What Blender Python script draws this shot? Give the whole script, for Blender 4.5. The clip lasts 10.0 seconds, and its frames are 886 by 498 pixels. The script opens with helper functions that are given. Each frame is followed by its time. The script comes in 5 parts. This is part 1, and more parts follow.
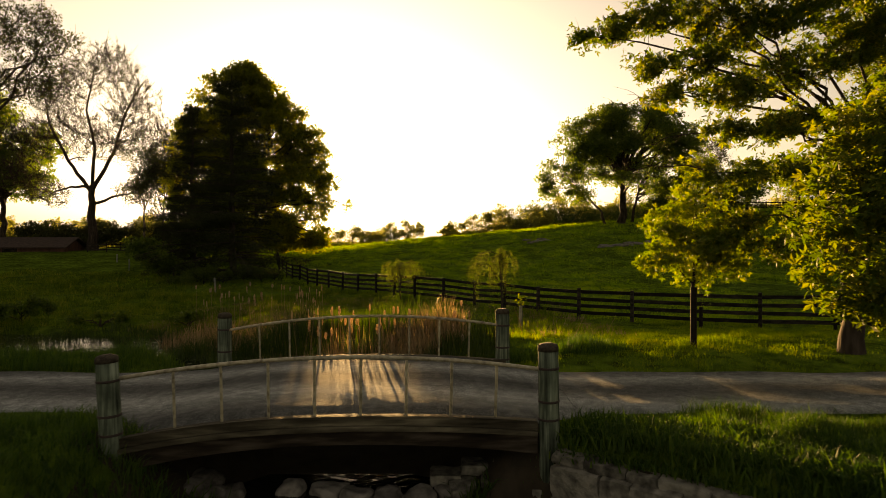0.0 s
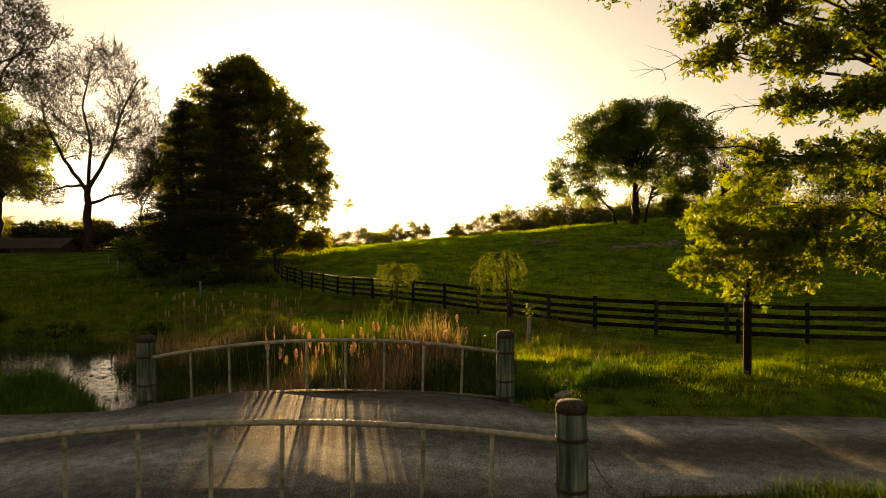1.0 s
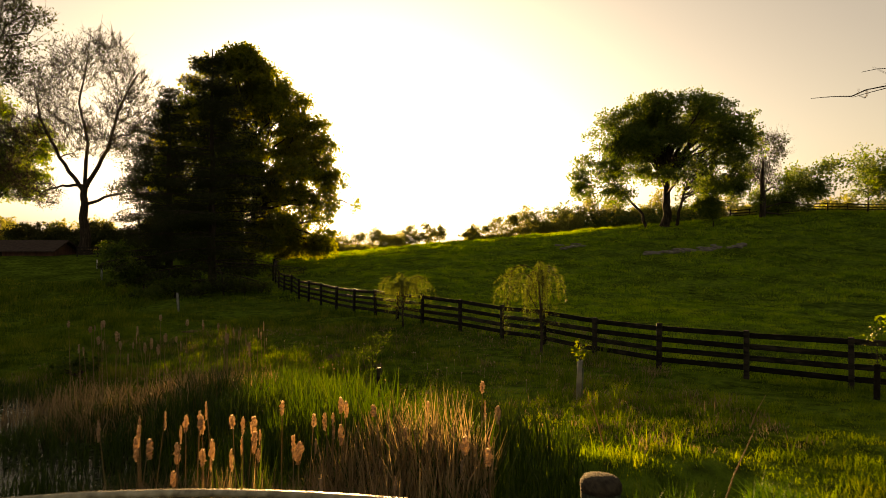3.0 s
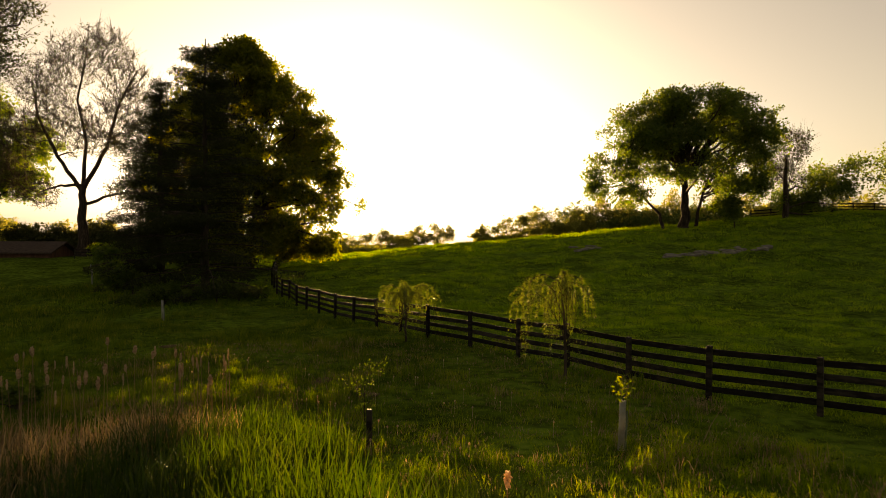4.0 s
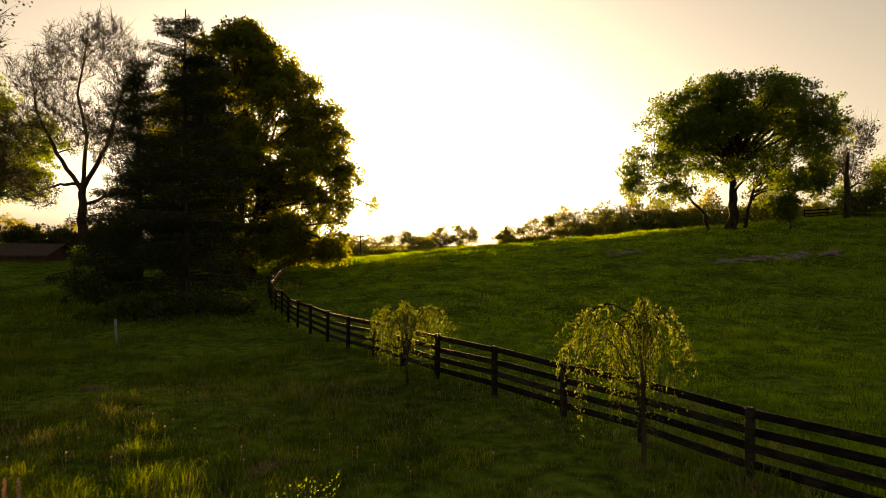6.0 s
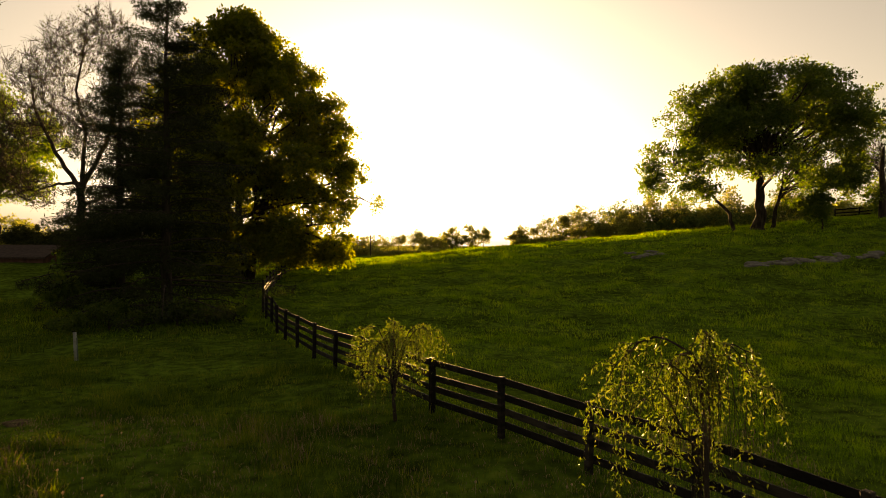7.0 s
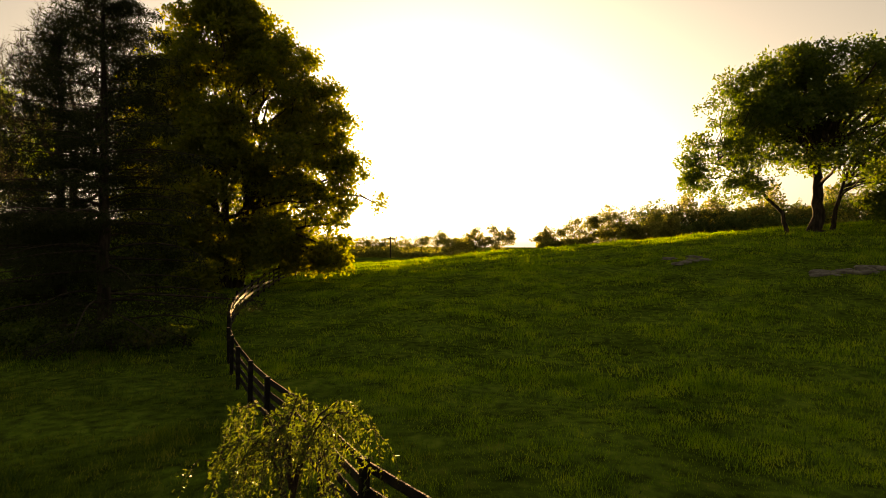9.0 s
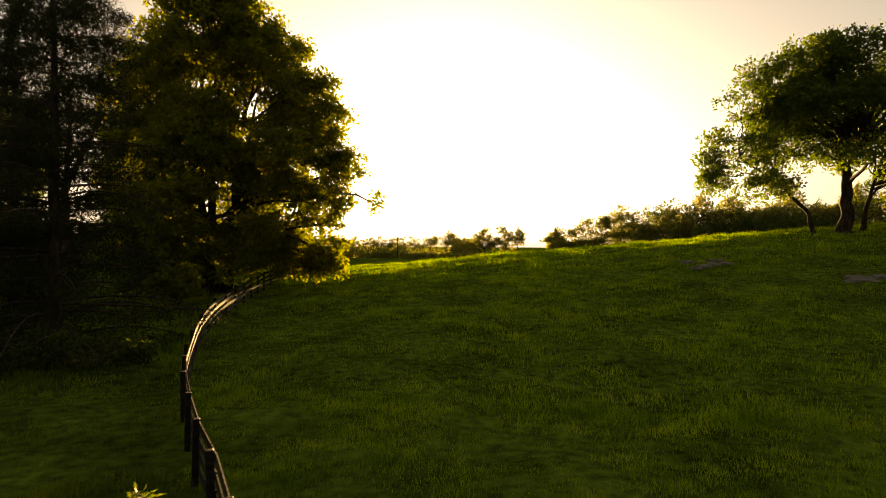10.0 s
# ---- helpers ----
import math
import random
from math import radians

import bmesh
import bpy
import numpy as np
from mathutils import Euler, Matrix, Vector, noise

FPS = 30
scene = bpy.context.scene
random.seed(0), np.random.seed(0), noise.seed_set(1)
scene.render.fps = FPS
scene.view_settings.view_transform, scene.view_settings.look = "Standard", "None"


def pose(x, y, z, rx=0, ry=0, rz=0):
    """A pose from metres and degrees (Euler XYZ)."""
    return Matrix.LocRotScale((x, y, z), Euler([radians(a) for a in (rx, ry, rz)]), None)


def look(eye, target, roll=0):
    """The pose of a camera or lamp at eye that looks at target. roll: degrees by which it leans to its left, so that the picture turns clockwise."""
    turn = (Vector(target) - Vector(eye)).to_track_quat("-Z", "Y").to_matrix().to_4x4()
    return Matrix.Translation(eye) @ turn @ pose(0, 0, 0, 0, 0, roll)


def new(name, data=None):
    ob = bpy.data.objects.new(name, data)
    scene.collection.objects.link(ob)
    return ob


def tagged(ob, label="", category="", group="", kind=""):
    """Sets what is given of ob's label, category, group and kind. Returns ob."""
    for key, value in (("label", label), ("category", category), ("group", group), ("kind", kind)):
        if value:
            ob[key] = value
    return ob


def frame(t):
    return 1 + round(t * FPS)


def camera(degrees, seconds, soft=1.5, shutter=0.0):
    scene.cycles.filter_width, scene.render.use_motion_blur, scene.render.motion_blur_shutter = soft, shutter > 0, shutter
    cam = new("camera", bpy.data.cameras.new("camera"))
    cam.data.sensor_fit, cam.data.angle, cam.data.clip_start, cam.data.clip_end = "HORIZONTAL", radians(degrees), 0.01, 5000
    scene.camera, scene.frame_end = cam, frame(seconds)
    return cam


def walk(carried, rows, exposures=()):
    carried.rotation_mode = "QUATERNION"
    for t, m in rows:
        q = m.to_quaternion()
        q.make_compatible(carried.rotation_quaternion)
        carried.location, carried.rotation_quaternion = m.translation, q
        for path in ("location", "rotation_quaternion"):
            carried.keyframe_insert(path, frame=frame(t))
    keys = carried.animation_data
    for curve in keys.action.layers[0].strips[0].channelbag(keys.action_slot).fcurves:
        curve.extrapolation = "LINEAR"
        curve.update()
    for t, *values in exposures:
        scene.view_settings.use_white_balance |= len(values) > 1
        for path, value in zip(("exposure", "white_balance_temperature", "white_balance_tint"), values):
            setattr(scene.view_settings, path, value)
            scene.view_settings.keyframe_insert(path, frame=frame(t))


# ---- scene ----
cam = camera(68.5, 10.0, soft=0.75, shutter=0.3)
METRES, EYE, TILT, LEAN, TURN = 33.0, 2.9, -0.8, 0.0, 0.0
ROWS = [
    (0.0, 0.0, 0.0, 0.0, 0.0, 0.0, -0.0),
    (0.5, 0.0062, 0.0499, 0.0006, 0.35, 0.03, -0.0),
    (1.0, 0.0117, 0.0992, 0.0015, 0.72, 0.1, -0.08),
    (1.5, 0.0127, 0.1449, 0.0032, 1.06, 0.15, -0.12),
    (2.0, 0.0115, 0.1907, 0.0057, 1.4, 0.19, -0.15),
    (2.5, 0.0102, 0.2369, 0.008, 1.75, 0.23, -0.21),
    (4.0, 0.0066, 0.377, 0.017, 2.85, 0.28, -0.27),
    (4.5, 0.0056, 0.427, 0.0194, 3.37, 0.3, -0.3),
    (5.0, 0.0048, 0.4779, 0.0213, 3.88, 0.34, -0.31),
    (5.5, 0.0041, 0.5289, 0.0236, 4.4, 0.35, -0.34),
    (7.0, 0.0084, 0.6853, 0.0314, 6.15, 0.35, -0.35),
    (7.5, 0.0111, 0.7384, 0.0338, 6.74, 0.36, -0.37),
    (8.0, 0.0148, 0.7914, 0.0359, 7.38, 0.4, -0.37),
    (8.5, 0.0192, 0.8432, 0.0387, 8.0, 0.41, -0.42),
    (9.0, 0.0238, 0.8941, 0.0415, 8.57, 0.41, -0.45),
    (9.5, 0.0275, 0.9459, 0.0448, 9.06, 0.41, -0.46),
    (10.0, 0.0304, 0.9971, 0.0479, 9.54, 0.4, -0.5),
]
walk(cam, [(t, pose(0, 0, EYE, TILT, LEAN, TURN) @ pose(METRES * x, METRES * y, METRES * z, 90 + pitch, roll, yaw)) for t, x, y, z, yaw, pitch, roll in ROWS],
     [(0.0, 2.92, 9300, 16), (10.0, 2.92, 9300, 16)])

# ---- world, sun ----
SUN_AZ, SUN_EL = 9.6, 2.05          # degrees left of +y, degrees above the horizon
world = bpy.data.worlds.new("evening_sky")
scene.world = world
world.use_nodes = True
wn = world.node_tree
sky = wn.nodes.new("ShaderNodeTexSky")
sky.sky_type = "NISHITA"
sky.sun_disc = False
sky.sun_elevation = radians(SUN_EL)
sky.sun_rotation = radians(-SUN_AZ)
sky.air_density, sky.dust_density, sky.ozone_density = 1.0, 3.0, 1.0
soften = wn.nodes.new("ShaderNodeHueSaturation")
soften.inputs["Hue"].default_value = 0.534
soften.inputs["Saturation"].default_value = 0.38
wn.links.new(sky.outputs[0], soften.inputs["Color"])
hazy = wn.nodes.new("ShaderNodeGamma")
hazy.inputs["Gamma"].default_value = 0.85
wn.links.new(soften.outputs[0], hazy.inputs["Color"])
wn.links.new(hazy.outputs[0], wn.nodes["Background"].inputs[0])
wn.nodes["Background"].inputs[1].default_value = 0.0545
sun_data = bpy.data.lights.new("sun", "SUN")
sun_data.energy, sun_data.angle, sun_data.color = 3.4, radians(0.6), (1.0, 0.67, 0.31)
sun = new("sun", sun_data)
_s = Vector((-math.sin(radians(SUN_AZ)) * math.cos(radians(SUN_EL)), math.cos(radians(SUN_AZ)) * math.cos(radians(SUN_EL)), math.sin(radians(SUN_EL))))
sun.matrix_world = look(_s * 400, (0, 0, 0))

# ---- materials ----
MATS = {}


def ramp_mat(name, colours, rough=0.8, scale=4.0, detail=6.0, bump=0.3, bump_scale=30.0, per="noise", translucent=0.0, spec=0.3, stretch=(1, 1, 1), big=0.0, fac=(0.3, 0.7)):
    """Principled surface: colours blended by noise or by piece, fine relief, larger stains, light passing through thin leaves."""
    m = bpy.data.materials.new(name)
    m.use_nodes = True
    nt = m.node_tree
    N, L = nt.nodes, nt.links
    bsdf = N["Principled BSDF"]
    geo = N.new("ShaderNodeNewGeometry")
    mp = N.new("ShaderNodeMapping")
    mp.inputs["Scale"].default_value = stretch
    L.new(geo.outputs["Position"], mp.inputs[0])
    noi = N.new("ShaderNodeTexNoise")
    noi.inputs["Scale"].default_value, noi.inputs["Detail"].default_value = scale, detail
    L.new(mp.outputs[0], noi.inputs["Vector"])
    ramp = N.new("ShaderNodeValToRGB")
    els = ramp.color_ramp.elements
    while len(els) < len(colours):
        els.new(0.5)
    for i, c in enumerate(colours):
        els[i].position = fac[0] + (fac[1] - fac[0]) * i / max(1, len(colours) - 1)
        els[i].color = (*c, 1)
    if per == "island":
        a = N.new("ShaderNodeMath")
        a.operation = "MULTIPLY_ADD"
        a.inputs[1].default_value, a.inputs[2].default_value = 0.45, 0.0
        L.new(geo.outputs["Random Per Island"], a.inputs[0])
        b = N.new("ShaderNodeMath")
        b.operation = "MULTIPLY_ADD"
        b.inputs[1].default_value = 0.55
        L.new(noi.outputs["Fac"], b.inputs[0])
        L.new(a.outputs[0], b.inputs[2])
        L.new(b.outputs[0], ramp.inputs[0])
    elif per == "tuft":
        a = N.new("ShaderNodeMath")
        a.operation = "MULTIPLY_ADD"
        a.inputs[1].default_value, a.inputs[2].default_value = 0.3, -0.3
        L.new(geo.outputs["Random Per Island"], a.inputs[0])
        b = N.new("ShaderNodeMath")
        b.operation = "MULTIPLY_ADD"
        b.inputs[1].default_value = 1.3
        L.new(noi.outputs["Fac"], b.inputs[0])
        L.new(a.outputs[0], b.inputs[2])
        L.new(b.outputs[0], ramp.inputs[0])
    elif per == "object":
        oi = N.new("ShaderNodeObjectInfo")
        a = N.new("ShaderNodeMath")
        a.operation = "MULTIPLY_ADD"
        a.inputs[1].default_value, a.inputs[2].default_value = 0.3, -0.15
        L.new(oi.outputs["Random"], a.inputs[0])
        b = N.new("ShaderNodeMath")
        b.operation = "ADD"
        L.new(noi.outputs["Fac"], b.inputs[0])
        L.new(a.outputs[0], b.inputs[1])
        L.new(b.outputs[0], ramp.inputs[0])
    else:
        L.new(noi.outputs["Fac"], ramp.inputs[0])
    colour = ramp.outputs[0]
    if big > 0:
        n2 = N.new("ShaderNodeTexNoise")
        n2.inputs["Scale"].default_value, n2.inputs["Detail"].default_value = scale * 0.12, 4.0
        L.new(geo.outputs["Position"], n2.inputs["Vector"])
        mr = N.new("ShaderNodeMapRange")
        mr.inputs[1].default_value, mr.inputs[2].default_value = 0.35, 0.65
        mr.inputs[3].default_value, mr.inputs[4].default_value = 1.0 - big, 1.0 + big
        L.new(n2.outputs["Fac"], mr.inputs[0])
        hsv = N.new("ShaderNodeHueSaturation")
        L.new(mr.outputs[0], hsv.inputs["Value"])
        L.new(colour, hsv.inputs["Color"])
        colour = hsv.outputs[0]
    L.new(colour, bsdf.inputs["Base Color"])
    bsdf.inputs["Roughness"].default_value = rough
    bsdf.inputs["Specular IOR Level"].default_value = spec
    if bump > 0:
        nb = N.new("ShaderNodeTexNoise")
        nb.inputs["Scale"].default_value, nb.inputs["Detail"].default_value = bump_scale, 8.0
        L.new(mp.outputs[0], nb.inputs["Vector"])
        bu = N.new("ShaderNodeBump")
        bu.inputs["Strength"].default_value, bu.inputs["Distance"].default_value = bump, 0.02
        L.new(nb.outputs["Fac"], bu.inputs["Height"])
        L.new(bu.outputs[0], bsdf.inputs["Normal"])
    if translucent > 0:
        tr = N.new("ShaderNodeBsdfTranslucent")
        hs = N.new("ShaderNodeHueSaturation")
        hs.inputs["Saturation"].default_value, hs.inputs["Value"].default_value = 1.15, 1.5
        L.new(colour, hs.inputs["Color"])
        L.new(hs.outputs[0], tr.inputs["Color"])
        mix = N.new("ShaderNodeMixShader")
        mix.inputs[0].default_value = translucent
        L.new(bsdf.outputs[0], mix.inputs[1])
        L.new(tr.outputs[0], mix.inputs[2])
        L.new(mix.outputs[0], N["Material Output"].inputs["Surface"])
    MATS[name] = m
    return m


M_GROUND = ramp_mat("turf", [(0.028, 0.04, 0.008), (0.05, 0.082, 0.010), (0.075, 0.125, 0.013), (0.11, 0.15, 0.02)], 1.0, 2.6, 9, 1.0, 22, big=0.35, spec=0.0)
M_GROUND.node_tree.nodes["Bump"].inputs["Distance"].default_value = 0.09
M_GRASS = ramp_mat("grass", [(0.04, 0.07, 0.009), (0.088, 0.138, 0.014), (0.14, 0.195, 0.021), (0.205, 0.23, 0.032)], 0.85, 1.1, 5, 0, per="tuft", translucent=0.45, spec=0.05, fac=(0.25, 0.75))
# Brightened copy of the grass: the pasture's lit look is in its colour.
M_PASTURE_LIT = ramp_mat("lit_pasture_grass", [(0.05, 0.095, 0.012), (0.115, 0.195, 0.021), (0.18, 0.265, 0.03), (0.26, 0.31, 0.045)], 0.85, 0.9, 6, 0, per="tuft", translucent=0.5, spec=0.05, fac=(0.25, 0.75))
# Darkened copy of the grass: tree shade over the meadow is in its colour.
M_MEADOW_SHADED = ramp_mat("shaded_meadow_grass", [(0.028, 0.05, 0.008), (0.056, 0.088, 0.012), (0.1, 0.14, 0.018), (0.18, 0.18, 0.035)], 0.85, 1.1, 5, 0, per="tuft", translucent=0.45, spec=0.05, fac=(0.25, 0.75))
M_REED = ramp_mat("green_reed", [(0.015, 0.03, 0.005), (0.028, 0.05, 0.007), (0.055, 0.075, 0.014)], 0.5, 0.8, 4, 0, per="island", translucent=0.4, spec=0.3, fac=(0.2, 0.8))
M_STRAW = ramp_mat("dry_reed", [(0.11, 0.078, 0.04), (0.20, 0.145, 0.075), (0.34, 0.25, 0.14)], 0.7, 0.8, 4, 0, per="island", translucent=0.35, spec=0.2, fac=(0.2, 0.8))
M_FLUFF = ramp_mat("seed_fluff", [(0.24, 0.175, 0.12), (0.5, 0.4, 0.29)], 0.95, 30, 5, 0.6, 90, translucent=0.65, spec=0.02)
M_LEAF_MAPLE = ramp_mat("maple_leaf", [(0.065, 0.085, 0.012), (0.11, 0.125, 0.016), (0.175, 0.17, 0.024)], 0.55, 0.5, 3, 0, per="island", translucent=0.68, spec=0.3, fac=(0.2, 0.8))
M_LEAF_YOUNG = ramp_mat("young_maple_leaf", [(0.06, 0.10, 0.012), (0.11, 0.15, 0.018), (0.19, 0.20, 0.03)], 0.5, 0.9, 3, 0, per="island", translucent=0.5, spec=0.3, fac=(0.2, 0.8))
M_LEAF_ROAD = ramp_mat("roadside_maple_leaf", [(0.045, 0.075, 0.010), (0.08, 0.11, 0.015), (0.16, 0.165, 0.025)], 0.6, 0.6, 3, 0, per="island", translucent=0.45, spec=0.12, fac=(0.25, 0.75))
M_LEAF_OAK = ramp_mat("oak_leaf", [(0.04, 0.065, 0.012), (0.07, 0.105, 0.017), (0.12, 0.145, 0.026)], 0.55, 0.3, 3, 0, per="island", translucent=0.6, spec=0.3, fac=(0.2, 0.8))
M_LEAF_WILLOW = ramp_mat("willow_leaf", [(0.05, 0.078, 0.016), (0.085, 0.112, 0.022), (0.14, 0.15, 0.035)], 0.5, 0.9, 3, 0, per="island", translucent=0.5, spec=0.3, fac=(0.2, 0.8))
M_LEAF_FAR = ramp_mat("far_foliage", [(0.025, 0.035, 0.010), (0.045, 0.055, 0.016), (0.075, 0.075, 0.026)], 0.8, 0.2, 3, 0, per="island", translucent=0.15, spec=0.1, fac=(0.2, 0.8))
M_NEEDLE = ramp_mat("conifer_needles", [(0.015, 0.020, 0.007), (0.025, 0.032, 0.010), (0.042, 0.045, 0.015)], 0.7, 0.5, 3, 0, per="island", translucent=0.15, spec=0.06, fac=(0.2, 0.8))
# Leaf colour paled to carry distance haze and the glow of backlight.
M_LEAF_SKYLINE_HAZED = ramp_mat("hazed_skyline_foliage", [(0.08, 0.09, 0.022), (0.15, 0.16, 0.04), (0.24, 0.22, 0.07)], 0.8, 0.2, 3, 0, per="island", translucent=0.6, spec=0.1, fac=(0.2, 0.8))
M_LEAF_FOREST = ramp_mat("woodland_foliage", [(0.035, 0.055, 0.014), (0.065, 0.09, 0.022), (0.11, 0.13, 0.035)], 0.8, 0.2, 3, 0, per="island", translucent=0.45, spec=0.1, fac=(0.2, 0.8))
M_BARK = ramp_mat("bark", [(0.018, 0.014, 0.010), (0.038, 0.029, 0.021), (0.075, 0.058, 0.043)], 0.95, 5, 7, 0.9, 14, stretch=(1, 1, 0.22), spec=0.1)
M_BARK_PALE = ramp_mat("pale_bark", [(0.035, 0.030, 0.024), (0.075, 0.063, 0.050), (0.15, 0.13, 0.10)], 0.9, 2, 7, 0.6, 12, stretch=(1, 1, 0.35), spec=0.15)
M_ASPHALT = ramp_mat("old_asphalt", [(0.045, 0.048, 0.044), (0.08, 0.085, 0.078), (0.165, 0.17, 0.155)], 0.95, 45, 8, 0.7, 60, big=0.25, spec=0.06)
M_POST = ramp_mat("weathered_post_wood", [(0.028, 0.034, 0.024), (0.088, 0.112, 0.078), (0.2, 0.235, 0.17)], 0.95, 22, 9, 1.0, 40, stretch=(1, 1, 0.06), big=0.35, spec=0.05)
M_POST_CAP = ramp_mat("rotted_end_grain", [(0.03, 0.025, 0.018), (0.08, 0.065, 0.045)], 0.95, 25, 7, 0.9, 60, spec=0.1)
M_IRON = ramp_mat("rusty_iron", [(0.02, 0.016, 0.014), (0.05, 0.03, 0.02)], 0.75, 30, 6, 0.5, 60, spec=0.4)
M_RAIL = ramp_mat("worn_cream_pipe_paint", [(0.12, 0.10, 0.06), (0.29, 0.26, 0.16), (0.40, 0.36, 0.25)], 0.45, 14, 8, 0.25, 50, big=0.2, spec=0.5)
M_PLANK = ramp_mat("weathered_plank", [(0.022, 0.019, 0.012), (0.062, 0.055, 0.036), (0.15, 0.135, 0.09)], 0.9, 9, 8, 0.9, 25, stretch=(0.12, 1, 1), big=0.3, spec=0.1)
# Old timber darkened further: the shade below the bridge edge is in its colour.
M_BEAM_SHADED = ramp_mat("old_bridge_timber_shaded", [(0.010, 0.008, 0.006), (0.025, 0.02, 0.014), (0.07, 0.058, 0.043)], 0.95, 8, 8, 0.9, 25, stretch=(0.12, 1, 1), spec=0.03)
M_FENCE = ramp_mat("black_fence_paint", [(0.006, 0.005, 0.004), (0.012, 0.010, 0.008), (0.035, 0.029, 0.022)], 0.75, 9, 8, 0.6, 40, per="object", stretch=(0.3, 0.3, 1), spec=0.12)
M_STONE = ramp_mat("creek_stone", [(0.07, 0.064, 0.054), (0.15, 0.14, 0.12), (0.27, 0.255, 0.22)], 0.9, 5, 8, 0.8, 22, per="object", big=0.2, spec=0.2)
M_WALL_STONE = ramp_mat("lichened_wall_stone", [(0.05, 0.047, 0.038), (0.13, 0.125, 0.10), (0.24, 0.23, 0.185)], 0.95, 7, 9, 1.0, 26, per="object", big=0.3, spec=0.08)
M_ROCK = ramp_mat("field_rock", [(0.06, 0.055, 0.042), (0.12, 0.11, 0.088), (0.20, 0.185, 0.15)], 0.9, 3, 8, 0.9, 12, spec=0.2)
M_TUBE = ramp_mat("white_tree_tube", [(0.28, 0.28, 0.25), (0.42, 0.42, 0.39)], 0.6, 6, 5, 0.1, 20, translucent=0.3, spec=0.3)
M_DARKTUBE = ramp_mat("dark_corrugated_guard", [(0.010, 0.008, 0.006), (0.022, 0.017, 0.013)], 0.85, 8, 5, 0.2, 20, spec=0.08)
M_ROOF = ramp_mat("brown_shingles", [(0.035, 0.025, 0.02), (0.07, 0.05, 0.04)], 0.9, 3, 7, 0.6, 12, spec=0.15)
M_BARN = ramp_mat("barn_boards", [(0.06, 0.03, 0.022), (0.12, 0.06, 0.04)], 0.85, 2, 7, 0.5, 9, stretch=(1, 1, 0.15), spec=0.2)
M_MUD = ramp_mat("pond_mud", [(0.02, 0.016, 0.010), (0.045, 0.035, 0.02)], 0.9, 3, 7, 0.5, 12, spec=0.2)


def wheel_tracks(m):
    """Two paler, smoother bands worn along the lane."""
    nt = m.node_tree
    N, L = nt.nodes, nt.links
    bsdf = N["Principled BSDF"]
    src = bsdf.inputs["Base Color"].links[0].from_socket
    geo, sep = N.new("ShaderNodeNewGeometry"), N.new("ShaderNodeSeparateXYZ")
    L.new(geo.outputs["Position"], sep.inputs[0])
    ramp = N.new("ShaderNodeValToRGB")
    rr = N.new("ShaderNodeMapRange")
    rr.inputs[1].default_value, rr.inputs[2].default_value = 9.3, 14.3
    wob = N.new("ShaderNodeTexNoise")
    wob.inputs["Scale"].default_value = 0.7
    add = N.new("ShaderNodeMath")
    add.operation = "MULTIPLY_ADD"
    add.inputs[1].default_value = 0.5
    L.new(geo.outputs["Position"], wob.inputs["Vector"])
    L.new(wob.outputs["Fac"], add.inputs[0])
    L.new(sep.outputs[1], add.inputs[2])
    L.new(add.outputs[0], rr.inputs[0])
    L.new(rr.outputs[0], ramp.inputs[0])
    els = ramp.color_ramp.elements
    for p, v in ((0.12, 0.8), (0.24, 1.6), (0.35, 2.7), (0.44, 1.5), (0.52, 0.75), (0.6, 0.75), (0.68, 1.8), (0.75, 2.5), (0.84, 1.2), (0.93, 0.7)):
        e = els.new(p)
        e.color = (v * 0.5, v * 0.5, v * 0.5, 1)
    els[0].color = els[-1].color = (0.4, 0.4, 0.4, 1)
    mul = N.new("ShaderNodeVectorMath")
    mul.operation = "MULTIPLY"
    dbl = N.new("ShaderNodeVectorMath")
    dbl.operation = "SCALE"
    dbl.inputs["Scale"].default_value = 2.0
    L.new(src, mul.inputs[0])
    L.new(ramp.outputs[0], mul.inputs[1])
    L.new(mul.outputs[0], dbl.inputs[0])
    L.new(dbl.outputs[0], bsdf.inputs["Base Color"])


wheel_tracks(M_ASPHALT)
M_CRACK = ramp_mat("crack_tar", [(0.008, 0.008, 0.008), (0.02, 0.018, 0.016)], 0.9, 20, 4, 0.3, 60, spec=0.1)


def water_mat():
    m = bpy.data.materials.new("pond_water")
    m.use_nodes = True
    nt = m.node_tree
    b = nt.nodes["Principled BSDF"]
    b.inputs["Base Color"].default_value = (0.012, 0.014, 0.008, 1)
    b.inputs["Roughness"].default_value = 0.05
    b.inputs["IOR"].default_value = 1.33
    b.inputs["Specular IOR Level"].default_value = 0.6
    n = nt.nodes.new("ShaderNodeTexNoise")
    n.inputs["Scale"].default_value, n.inputs["Detail"].default_value = 3.0, 5.0
    g = nt.nodes.new("ShaderNodeNewGeometry")
    nt.links.new(g.outputs["Position"], n.inputs["Vector"])
    u = nt.nodes.new("ShaderNodeBump")
    u.inputs["Strength"].default_value, u.inputs["Distance"].default_value = 0.6, 0.03
    nt.links.new(n.outputs["Fac"], u.inputs["Height"])
    nt.links.new(u.outputs[0], b.inputs["Normal"])
    return m


# Darker, cooler grass: shade on the banks and dark weeds share this colour.
M_BANK_SHADED = ramp_mat("shaded_bank_grass", [(0.018, 0.042, 0.008), (0.042, 0.082, 0.013), (0.085, 0.13, 0.02)], 0.7, 0.5, 5, 0, per="island", translucent=0.35, spec=0.15, fac=(0.2, 0.8))
